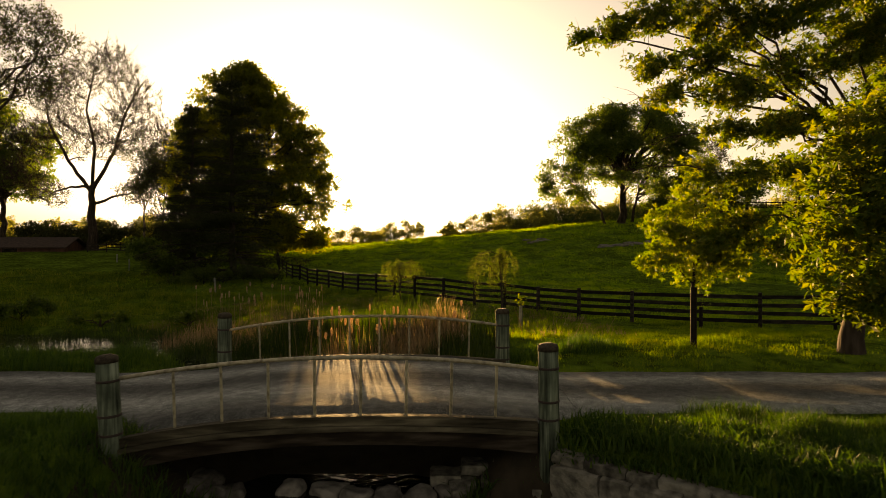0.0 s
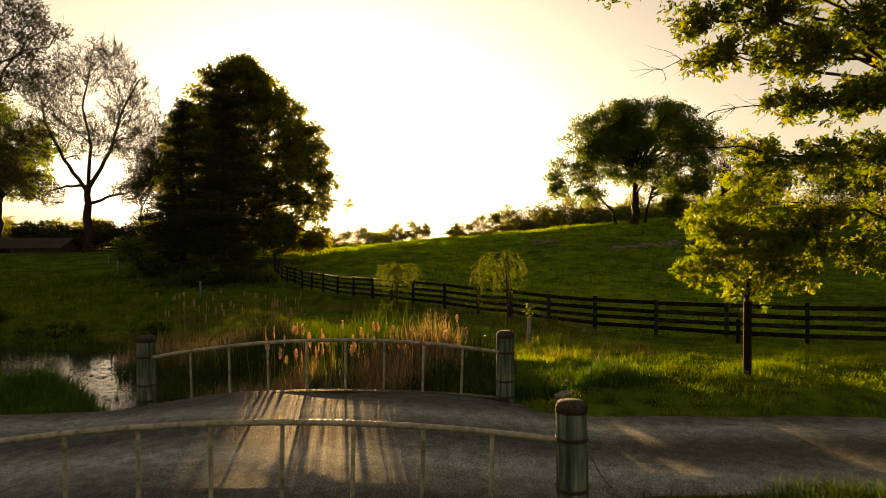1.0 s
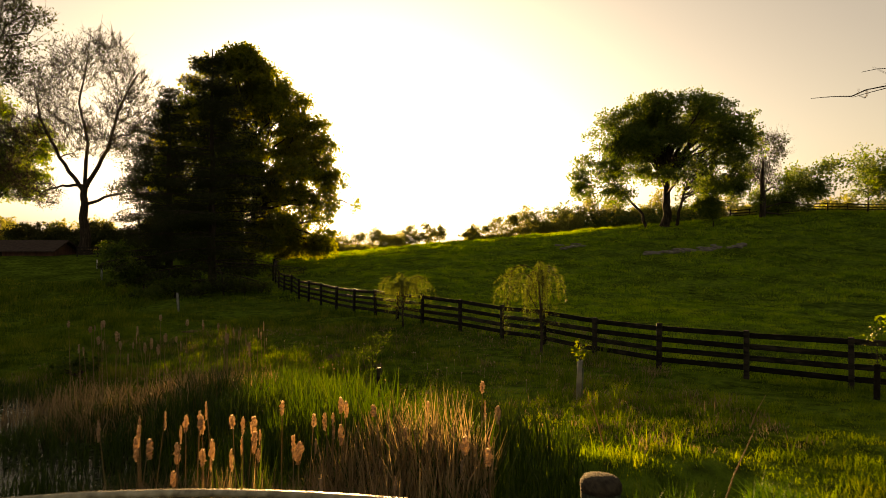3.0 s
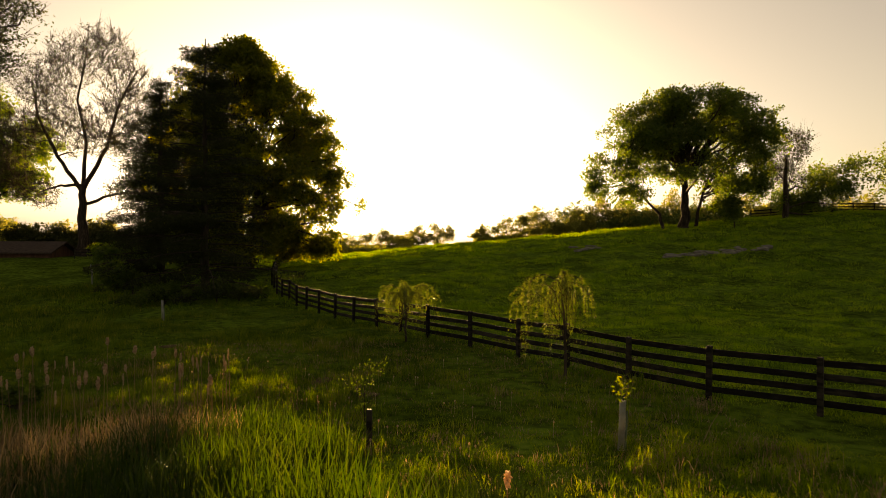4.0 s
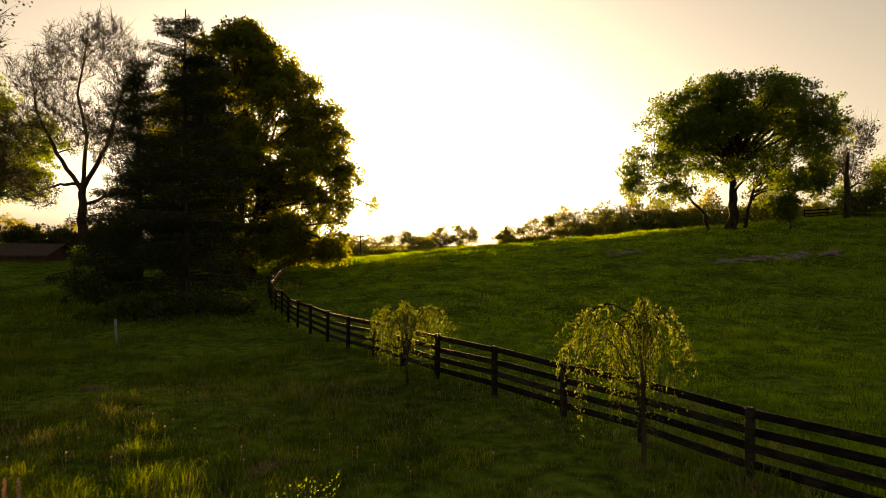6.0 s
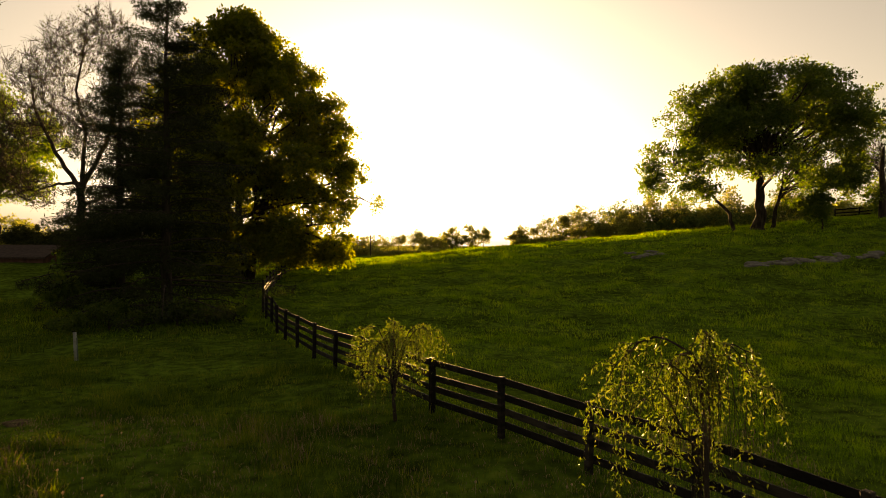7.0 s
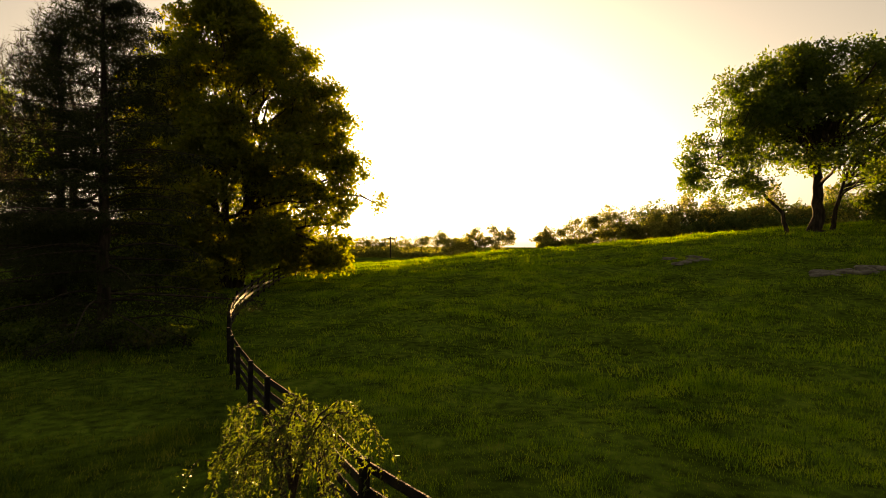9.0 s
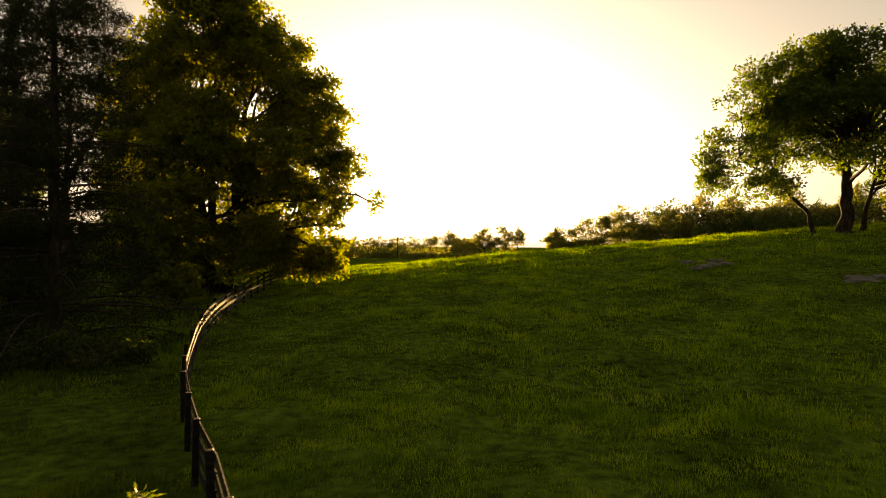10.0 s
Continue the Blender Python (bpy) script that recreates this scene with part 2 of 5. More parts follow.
M_SOIL = ramp_mat("bare_soil", [(0.05, 0.035, 0.02), (0.10, 0.07, 0.04), (0.13, 0.11, 0.05)], 1.0, 6, 8, 0.9, 22, spec=0.0)
M_WATER = water_mat()

# ---- mesh helpers ----


def array_mesh(name, verts, faces, mat, smooth=False):
    """A mesh from arrays of corners and of equally sized faces (or a list of such face arrays)."""
    me = bpy.data.meshes.new(name)
    verts = np.asarray(verts, dtype=np.float32).reshape(-1, 3)
    groups = faces if isinstance(faces, list) else [faces]
    groups = [np.asarray(f, dtype=np.int32) for f in groups if len(f)]
    loops = np.concatenate([f.ravel() for f in groups])
    totals = np.concatenate([np.full(len(f), f.shape[1], dtype=np.int32) for f in groups])
    starts = np.concatenate([[0], np.cumsum(totals)[:-1]]).astype(np.int32)
    me.vertices.add(len(verts))
    me.vertices.foreach_set("co", verts.ravel())
    me.loops.add(len(loops))
    me.loops.foreach_set("vertex_index", loops)
    me.polygons.add(len(totals))
    me.polygons.foreach_set("loop_start", starts)
    me.polygons.foreach_set("loop_total", totals)
    me.polygons.foreach_set("use_smooth", np.full(len(totals), smooth, dtype=bool))
    me.update(calc_edges=True)
    me.validate()
    me.materials.append(mat)
    return me


def empty(name, at, label, category, group="", kind="", turn=0.0):
    ob = new(name)
    ob.matrix_world = pose(*at, 0, 0, turn)
    return tagged(ob, label, category, group, kind)


def mesh_part(name, me, parent, label="", m=None):
    ob = new(name, me)
    ob.parent = parent
    if m is not None:
        ob.matrix_basis = m
    return tagged(ob, label) if label else ob


def part(name, bm, material, parent, label="", smooth=False, m=None):
    """Links a bmesh as one mesh object under a thing or a part."""
    me = bpy.data.meshes.new(name)
    bmesh.ops.recalc_face_normals(bm, faces=bm.faces)
    bm.to_mesh(me)
    bm.free()
    me.materials.append(material)
    if smooth:
        me.polygons.foreach_set("use_smooth", [True] * len(me.polygons))
    return mesh_part(name, me, parent, label, m)


def box(bm, lo, hi, bevel=0.0):
    mid = [(a + b) / 2 for a, b in zip(lo, hi)]
    size = [b - a for a, b in zip(lo, hi)]
    r = bmesh.ops.create_cube(bm, size=1.0, matrix=Matrix.Translation(mid) @ Matrix.Diagonal((*size, 1)))
    if bevel:
        edges = list({e for v in r["verts"] for e in v.link_edges})
        bmesh.ops.bevel(bm, geom=edges, offset=bevel, segments=1, affect="EDGES")
    return bm


class Tubes:
    """Tapered tubes gathered into one mesh."""

    def __init__(self):
        self.v, self.f, self.n = [], [], 0

    def add(self, pts, radii, sides=5):
        pts = np.asarray(pts, dtype=float)
        k = len(pts)
        d = np.gradient(pts, axis=0)
        d /= np.linalg.norm(d, axis=1)[:, None] + 1e-9
        ref = np.where(np.abs(d[:, 2:3]) > 0.9, np.array([[1.0, 0, 0]]), np.array([[0, 0, 1.0]]))
        if len(np.unique(np.abs(d[:, 2]) > 0.9)) > 1:
            ref = np.tile([[0.83, 0.55, 0.05]], (k, 1))
        a = np.cross(d, ref)
        a /= np.linalg.norm(a, axis=1)[:, None] + 1e-9
        b = np.cross(d, a)
        ang = np.linspace(0, 2 * np.pi, sides, endpoint=False)
        ring = a[:, None] * np.cos(ang)[None, :, None] + b[:, None] * np.sin(ang)[None, :, None]
        v = pts[:, None] + ring * np.asarray(radii)[:, None, None]
        self.v.append(v.reshape(-1, 3))
        i = np.arange(k - 1)[:, None] * sides + np.arange(sides)[None]
        j = np.arange(k - 1)[:, None] * sides + (np.arange(sides)[None] + 1) % sides
        q = np.stack([i, j, j + sides, i + sides], -1).reshape(-1, 4) + self.n
        self.f.append(q)
        self.n += k * sides

    def mesh(self, name, mat):
        return array_mesh(name, np.concatenate(self.v), np.concatenate(self.f), mat, smooth=True)


def leaf_mesh(name, places, size, rng, mat, aspect=0.62, droop=0.0, fold=0.25, lobed=False):
    """Small folded leaves, each one facing its own way, at the given places."""
    n = len(places)
    size = np.broadcast_to(size, (n,)) * rng.uniform(0.6, 1.35, n)
    axis = rng.normal(size=(n, 3))
    axis[:, 2] -= droop
    axis /= np.linalg.norm(axis, axis=1)[:, None]
    nor = rng.normal(size=(n, 3))
    nor[:, 2] += 0.5
    side = np.cross(axis, nor)
    side /= np.linalg.norm(side, axis=1)[:, None] + 1e-9
    up = np.cross(side, axis)
    w = (size * aspect * 0.5)[:, None]
    s = size[:, None]
    if lobed:
        v = np.empty((n, 10, 3))
        v[:, 0] = places
        for i, (turn, k) in enumerate(((0.0, 1.0), (0.95, 0.8), (-0.95, 0.8))):
            da = axis * math.cos(turn) + side * math.sin(turn)
            ds = side * math.cos(turn) - axis * math.sin(turn)
            v[:, 1 + 3 * i] = places + (da * 0.55 + ds * 0.2) * s * k + up * s * fold * 0.25
            v[:, 2 + 3 * i] = places + da * s * k - up * s * fold * 0.5 * abs(turn)
            v[:, 3 + 3 * i] = places + (da * 0.55 - ds * 0.2) * s * k + up * s * fold * 0.25
        b = np.arange(n)[:, None] * 10
        return array_mesh(name, v, np.concatenate([b + [[0, 1 + 3 * i, 2 + 3 * i, 3 + 3 * i]] for i in range(3)]), mat)
    v = np.empty((n, 4, 3))
    v[:, 0] = places
    v[:, 1] = places + axis * s * 0.45 + side * w + up * s * fold * 0.4
    v[:, 2] = places + axis * s
    v[:, 3] = places + axis * s * 0.45 - side * w + up * s * fold * 0.4
    b = np.arange(n)[:, None] * 4
    f = np.concatenate([b + [[0, 1, 2]], b + [[0, 2, 3]]])
    return array_mesh(name, v, f, mat)


def blades_mesh(name, xyz, height, width, rng, mat, lean=0.35, wind=(0.0, 0.0), simple=False):
    """Bent tapering blades."""
    n = len(xyz)
    ang = rng.uniform(0, 2 * np.pi, n)
    side = np.stack([np.cos(ang), np.sin(ang), np.zeros(n)], 1) * (width * rng.uniform(0.6, 1.3, n))[:, None] * 0.5
    la = rng.uniform(0, 2 * np.pi, n)
    lv = np.stack([np.cos(la) + wind[0], np.sin(la) + wind[1], np.zeros(n)], 1) * (height * lean * rng.uniform(0.1, 1.2, n))[:, None]
    up = np.zeros((n, 3))
    up[:, 2] = height
    if simple:
        v = np.empty((n, 3, 3))
        v[:, 0], v[:, 1] = xyz - side, xyz + side
        v[:, 2] = xyz + up * 0.9 + lv * 0.8
        return array_mesh(name, v, np.arange(n)[:, None] * 3 + np.array([[0, 1, 2]]), mat)
    v = np.empty((n, 5, 3))
    v[:, 0], v[:, 1] = xyz - side, xyz + side
    mid = xyz + up * 0.55 + lv * 0.3
    v[:, 2], v[:, 3] = mid + side * 0.75, mid - side * 0.75
    v[:, 4] = xyz + up * np.clip(1.0 - 0.35 * np.linalg.norm(lv, axis=1) / (height + 1e-6), 0.5, 1)[:, None] + lv
    b = np.arange(n)[:, None] * 5
    return array_mesh(name, v, [b + [[0, 1, 2, 3]], b + [[3, 2, 4]]], mat)


# ---- the ground ----


def sstep(a, b, x):
    t = np.clip((np.asarray(x, dtype=float) - a) / (b - a), 0, 1)
    return t * t * (3 - 2 * t)


CREEK = np.array([(-60, 45), (-34, 34), (-20, 25.5), (-12.5, 23.2), (-7.5, 20.6), (-3.4, 16.0), (-1.7, 12.5), (-1.6, 9.4), (-1.3, 6.5), (-1.2, 3), (-2.5, -12), (-4, -60)], dtype=float)
CREEK_W = np.array([0.8, 0.9, 1.4, 2.1, 1.9, 2.3, 2.0, 2.2, 3.4, 4.4, 3.2, 2.2])
WATER_Z = -1.0


def creek_gap(x, y):
    """How far a place lies outside the creek's bed (negative: in it)."""
    best = np.full(np.shape(x), 1e9)
    for (a, b), wa, wb in zip(zip(CREEK[:-1], CREEK[1:]), CREEK_W[:-1], CREEK_W[1:]):
        d = b - a
        t = np.clip(((x - a[0]) * d[0] + (y - a[1]) * d[1]) / (d @ d), 0, 1)
        gap = np.hypot(x - a[0] - t * d[0], y - a[1] - t * d[1]) - (wa + (wb - wa) * t)
        best = np.minimum(best, gap)
    return best


def road_z(x):
    x = np.asarray(x, dtype=float) + 1.55
    return 0.14 + 0.24 * np.exp(-(x / np.where(x < 0, 2.7, 3.0)) ** 4)


def lumps(x, y, size, amount):
    return amount * (np.sin(x / size + 1.3 * np.sin(y / size * 0.7)) * np.cos(y / size * 1.1 + 0.8 * np.sin(x / size * 0.6)))


def wall_cut(x, y):
    """1 on the creek's side of the retaining wall beside the bridge, 0 behind it."""
    dx, dy = x - 1.62, y - 9.3
    s, along = -0.662 * dx - 0.749 * dy, 0.749 * dx - 0.662 * dy
    return sstep(-0.1, 0.22, s) * sstep(-0.6, -0.1, along) * (1 - sstep(5.5, 7.5, along))


def wall_back(x, y):
    """1 on the level bank behind the retaining wall, 0 elsewhere."""
    dx, dy = x - 1.62, y - 9.3
    s, along = -0.662 * dx - 0.749 * dy, 0.749 * dx - 0.662 * dy
    return sstep(0.05, -0.1, s) * sstep(-0.35, 0.05, along) * (1 - sstep(5.5, 7.5, along))


def ground_z(x, y):
    x, y = np.asarray(x, dtype=float), np.asarray(y, dtype=float)
    z = 0.22 - 0.85 * sstep(16.0, 27.0, y) - 0.15 * sstep(-4, -12, x) * sstep(14, 20, y)
    rise = sstep(46, 103, y)
    z = z + rise * (4.1 + 0.085 * np.clip(x, -24, 48))
    z = z - 0.010 * np.clip(y - 112, 0, 900) * sstep(112, 160, y)
    z = z + lumps(x, y, 5.3, 0.06) * sstep(15, 24, y) + lumps(x + 3, y, 17.0, 0.16) * sstep(40, 60, y)
    z = z + (lumps(x, y, 0.9, 0.035) + lumps(x + 7, y - 2, 2.2, 0.10)) * sstep(29, 36, y) * sstep(112, 100, y)
    z = z - 0.5 * sstep(8.5, 3.0, y) * sstep(6.0, 0.0, np.abs(x + 2))
    z = z - 0.4 * sstep(0.15, -0.25, x - 2.55 - 0.55 * (y - 15.1)) * sstep(14.3, 15.0, y) * (1 - sstep(17.0, 18.5, y)) * sstep(0.2, 1.4, x)
    z = z - 0.6 * sstep(14.4, 18.6, y) * sstep(27.5, 24.0, y) * sstep(-19.0, -14.5, x) * sstep(-4.5, -7.5, x)
    near_road = sstep(2.9, 1.9, np.abs(y - 12.1))
    z = z + (0.08 - z) * near_road
    gap = creek_gap(x, y)
    bed = -1.45 + 0.62 * np.exp(-((y - 13.5) / 3.6) ** 4) * sstep(-5.5, -3.8, x)
    bank = np.minimum(z, 0.02)
    z = bed + (z - bed) * sstep(-0.9, 1.1, gap)
    z = z + (np.maximum(z, bank) - z) * wall_back(x, y)
    z = z + (np.minimum(z, -1.1) - z) * wall_cut(x, y)
    return z


def terrain_mesh(name, xs, ys, mat):
    gx, gy = np.meshgrid(xs, ys)
    v = np.stack([gx, gy, ground_z(gx, gy)], -1).reshape(-1, 3)
    w, h = len(xs), len(ys)
    i = (np.arange(h - 1)[:, None] * w + np.arange(w - 1)[None]).ravel()
    return array_mesh(name, v, np.stack([i, i + 1, i + w + 1, i + w], 1), mat, smooth=True)


def graded(lo, hi, fine_lo, fine_hi, step, grow=1.18):
    mid = list(np.arange(fine_lo, fine_hi + step / 2, step))
    out, s = [], step
    a = fine_lo
    while a > lo:
        s *= grow
        a -= s
        out.append(a)
    left = out[::-1]
    out, s, a = [], step, fine_hi
    while a < hi:
        s *= grow
        a += s
        out.append(a)
    return np.array(left + mid + out)


gxs = np.unique(np.round(np.concatenate([graded(-2500, 2500, -26, 26, 0.3), np.arange(1.0, 5.5, 0.1)]), 3))
gys = np.unique(np.round(np.concatenate([graded(-700, 3000, 3, 62, 0.3), np.arange(5.8, 9.9, 0.1)]), 3))
turf = terrain_mesh("ground", gxs, gys, M_GROUND)
turf.materials.append(M_MUD)
mx, my = np.meshgrid((gxs[1:] + gxs[:-1]) / 2, (gys[1:] + gys[:-1]) / 2)
wet = (ground_z(mx, my) < -0.3) & (my > 4) & (my < 16) & (np.abs(mx + 1.5) < 5)
wet |= (np.abs(my - 11.6) < 2.9) & (mx > -4.9) & (mx < 1.6)
turf.polygons.foreach_set("material_index", wet.ravel().astype(np.int32))
tagged(new("ground", turf), "rolling pasture ground with lush green evening grass and a muddy creek bed", "ground", kind="structure")


def road():
    xs = np.concatenate([np.linspace(-300, -12, 60), np.linspace(-11, 9, 90), np.linspace(10, 300, 60)])
    rows, cross = [], 15
    for x in xs:
        flare = float(np.exp(-((x + 1.55) / 3.4) ** 6))
        near, far = 10.45 - flare * (1.03 + 0.44 * min(1.0, max(0.0, (1.48 - x) / 6.2))) + 0.05 * math.sin(x * 1.7), 13.75 + 0.42 * flare + 0.05 * math.sin(x * 1.3 + 1)
        for j in range(cross):
            y = near + (far - near) * j / (cross - 1)
            crown = 0.035 * (1 - (2 * j / (cross - 1) - 1) ** 2)
            edge = -0.12 if j == 0 or (j == cross - 1 and abs(x + 1.55) > 3.2) else 0.0
            rows.append((x, y, float(road_z(x)) + crown + edge + 0.012 * math.sin(x * 2.1 + j)))
    i = (np.arange(len(xs) - 1)[:, None] * cross + np.arange(cross - 1)[None]).ravel()
    me = array_mesh("road", rows, np.stack([i, i + cross, i + cross + 1, i + 1], 1), M_ASPHALT, smooth=True)
    lane = tagged(new("road", me), "narrow worn grey asphalt farm lane crossing the bridge", "road", kind="structure")
    rng = np.random.default_rng(6)
    for x0, y0, x1, y1 in ((-0.55, 13.3, -0.95, 11.9), (-1.55, 13.2, -1.75, 12.3), (1.9, 13.9, 2.2, 10.6), (-0.95, 11.9, -2.6, 11.6), (-3.6, 12.6, -4.6, 11.2), (3.4, 13.2, 6.2, 12.8)):
        n = 14
        t = np.linspace(0, 1, n)
        px = x0 + (x1 - x0) * t + np.cumsum(rng.normal(size=n)) * 0.025
        py = y0 + (y1 - y0) * t + np.cumsum(rng.normal(size=n)) * 0.025
        w = 0.007 * rng.uniform(0.4, 1.3, n)
        d = np.stack([np.gradient(px), np.gradient(py)], 1)
        d /= np.linalg.norm(d, axis=1)[:, None]
        v = []
        for i in range(n):
            for s in (-1, 1):
                x, y = px[i] - d[i, 1] * w[i] * s, py[i] + d[i, 0] * w[i] * s
                v.append((x, y, float(road_z(x)) + 0.046))
        q = np.arange(n - 1)[:, None] * 2 + np.array([[0, 1, 3, 2]])
        ck = new("crack", array_mesh("crack", v, q, M_CRACK))
        ck.parent = lane


road()


def water():
    xs, ys = np.linspace(-62, 3, 120), np.linspace(-62, 48, 120)
    gx, gy = np.meshgrid(xs, ys)
    keep = creek_gap(gx, gy) < 2.2
    v = np.stack([gx, gy, np.full_like(gx, WATER_Z)], -1).reshape(-1, 3)
    w = len(xs)
    i = (np.arange(len(ys) - 1)[:, None] * w + np.arange(w - 1)[None])
    ok = keep[:-1, :-1] | keep[1:, 1:]
    i = i[ok].ravel()
    me = array_mesh("water", v, np.stack([i, i + 1, i + w + 1, i + w], 1), M_WATER)
    tagged(new("water", me), "still dark creek water reflecting the bright sky", "water", kind="structure")


water()

# ---- trees ----


def bez(a, b, c, n):
    t = np.linspace(0, 1, n)[:, None]
    return (1 - t) ** 2 * a + 2 * t * (1 - t) * b + t * t * c


def wobble(pts, amount, rng):
    k = len(pts)
    j = rng.normal(size=(k, 3)) * amount
    j[0] = 0
    j[-1] *= 0.3
    return pts + j


def crown_tree(name, label, base, lobes, trunk_h, trunk_r, clumps, leaves, leaf, spread, leaf_mat, seed, bark=None, bark_label="", category="tree", group="",
               stems=((0.0, 0.0),), flat=0.7, twig=0.02, start=0.35, twigs=0, shell=0.45, leaf_label="", lean=(0, 0), lobed=False, dead=(), layered=0.0, gap=-1.0, stout=(), limb=0.4):
    """A broadleaf tree: trunk and limbs reach into lobes of the crown, every clump of leaves sits on its own branch.
    lobes: (dx, dy, dz, rx, ry, rz) from the tree's base."""
    rng = np.random.default_rng(seed)
    bark = bark or M_BARK
    root = empty(name, (base[0], base[1], base[2]), label, category, group)
    wood = Tubes()
    lobes = np.array(lobes, dtype=float)
    top = np.array([lean[0], lean[1], trunk_h])
    nodes, rad = [], []
    for sx, sy in stems:
        foot = np.array([sx, sy, -0.3])
        head = top + np.array([sx, sy, 0]) * 2.2
        pts = wobble(bez(foot, (foot + head) / 2 + np.array([sx * 0.3, sy * 0.3, 0]), head, 10), trunk_r * 0.22, rng)
        r = trunk_r * (1 - 0.45 * np.linspace(0, 1, 10))
        r[0], r[1] = trunk_r * 1.35, trunk_r * 1.08
        wood.add(pts, r, 12)
        for p, q in zip(pts[5:], r[5:]):
            nodes.append(p)
            rad.append(q)
    for line, r0, r1 in stout:
        k = 4 * len(line)
        t = np.linspace(0, len(line) - 1, k)
        q = wobble(np.stack([np.interp(t, range(len(line)), [p[i] for p in line]) for i in range(3)], 1), r0 * 0.14, rng)
        r = np.linspace(r0, r1, k)
        wood.add(q, r, 9)
        nodes += list(q[k // 3:])
        rad += list(r[k // 3:])
    first = len(nodes)
    order = np.argsort(np.linalg.norm(lobes[:, :3] - top, axis=1))
    for i in order:
        c = lobes[i, :3]
        cand = np.array(nodes[:first] if rng.random() < 0.6 else nodes)
        cost = np.linalg.norm(cand - c, axis=1) + 1.2 * np.clip(cand[:, 2] - c[2] + 0.5, 0, None)
        k = int(np.argmin(cost + rng.uniform(0, 0.8, len(cand)) * trunk_h * start))
        a = cand[k]
        ra = min(rad[k] * 0.6, trunk_r * limb)
        mid = (a + c) / 2 + np.array([0, 0, 0.14 * np.linalg.norm(c - a)]) + rng.normal(size=3) * 0.06 * np.linalg.norm(c - a)
        n = 9
        pts = wobble(bez(a, mid, c, n), 0.02 * np.linalg.norm(c - a), rng)
        r = ra * (1 - 0.72 * np.linspace(0, 1, n))
        wood.add(pts, r, 7)
        for p, q in zip(pts[2:], r[2:]):
            nodes.append(p)
            rad.append(q)
    vol = np.prod(lobes[:, 3:], axis=1) ** (2 / 3)
    pick = rng.choice(len(lobes), clumps, p=vol / vol.sum())
    d = rng.normal(size=(clumps, 3))
    d /= np.linalg.norm(d, axis=1)[:, None]
    pts = lobes[pick, :3] + d * (rng.random(clumps) ** shell)[:, None] * lobes[pick, 3:]
    if layered:
        over = rng.random(clumps) < layered
        pts[over, 2] = lobes[pick, 2][over] + np.abs(pts[over, 2] - lobes[pick, 2][over])
    pts = pts[pts[:, 2] > 0.3]
    if gap > -1:
        pts = pts[[noise.noise(Vector(p) * 0.42 + Vector((seed, 0, 0))) > gap for p in pts]]
    pts = pts[np.argsort(np.linalg.norm(pts - top, axis=1))]
    cache, crad = np.array(nodes), np.array(rad)
    ends = []
    for p in pts:
        dd = np.linalg.norm(cache - p, axis=1) + 0.7 * np.clip(cache[:, 2] - p[2], 0, None)
        k = int(np.argmin(dd))
        a = cache[k]
        ln = np.linalg.norm(p - a)
        mid = (a + p) / 2 + rng.normal(size=3) * 0.10 * ln + np.array([0, 0, 0.08 * ln])
        q = bez(a, mid, p, 5)
        r0 = min(crad[k] * 0.6, twig * (1 + 0.5 * ln))
        r0 = max(r0, twig * 0.6)
        wood.add(q, r0 * np.array([1, 0.85, 0.65, 0.45, 0.25]), 3)
        cache = np.concatenate([cache, q[2:4]])
        crad = np.concatenate([crad, [r0 * 0.65, r0 * 0.45]])
        for _ in range(twigs):
            s = q[int(rng.integers(2, 5))]
            e = s + (p - a) / (ln + 1e-6) * spread * rng.uniform(0.4, 1.5) + rng.normal(size=3) * spread * 0.55 + np.array([0, 0, 0.45 * spread])
            m2 = (s + e) / 2 + rng.normal(size=3) * 0.12 * spread
            wood.add(bez(s, m2, e, 3), twig * np.array([0.5, 0.34, 0.15]), 3)
            ends.append(e)
    for end in dead:
        end = np.array(end, dtype=float)
        near = np.array(nodes)
        k = int(np.argmin(np.linalg.norm(near - end * np.array([0.4, 0.4, 1.0]), axis=1)))
        q = wobble(bez(near[k], (near[k] + end) / 2 + np.array([0, 0, 0.25]), end, 10), 0.05, rng)
        wood.add(q, np.linspace(0.024, 0.005, 10), 5)
        for _ in range(26):
            s = q[int(rng.integers(3, 10))]
            e = s + (end - near[k]) / np.linalg.norm(end - near[k]) * rng.uniform(0.1, 0.5) + rng.normal(size=3) * 0.20
            wood.add(wobble(bez(s, (s + e) / 2 + rng.normal(size=3) * 0.06, e, 5), 0.02, rng), np.linspace(0.007, 0.002, 5), 3)
    mesh_part("trunk", wood.mesh("trunk", bark), root, bark_label)
    if leaves:
        n = rng.poisson(leaves, len(pts)) + 1
        own = spread * rng.uniform(0.55, 1.25, len(pts))
        at = np.repeat(pts, n, axis=0)
        g = rng.normal(size=at.shape)
        g *= (rng.random(len(at)) ** 0.45 / (np.linalg.norm(g, axis=1) + 1e-9))[:, None]
        g *= np.repeat(own, n)[:, None] * np.array([1.45, 1.45, 1.45 * flat])
        g[:, 2] -= 0.25 * np.repeat(own, n) * (np.hypot(g[:, 0], g[:, 1]) / (np.repeat(own, n) + 1e-6)) * 0.6
        at = at + g
        at = at[at[:, 2] > 0.15]
        mesh_part("crown", leaf_mesh("crown", at, leaf, rng, leaf_mat, lobed=lobed), root, leaf_label)
    return root


def gz(x, y):
    return float(ground_z(x, y))


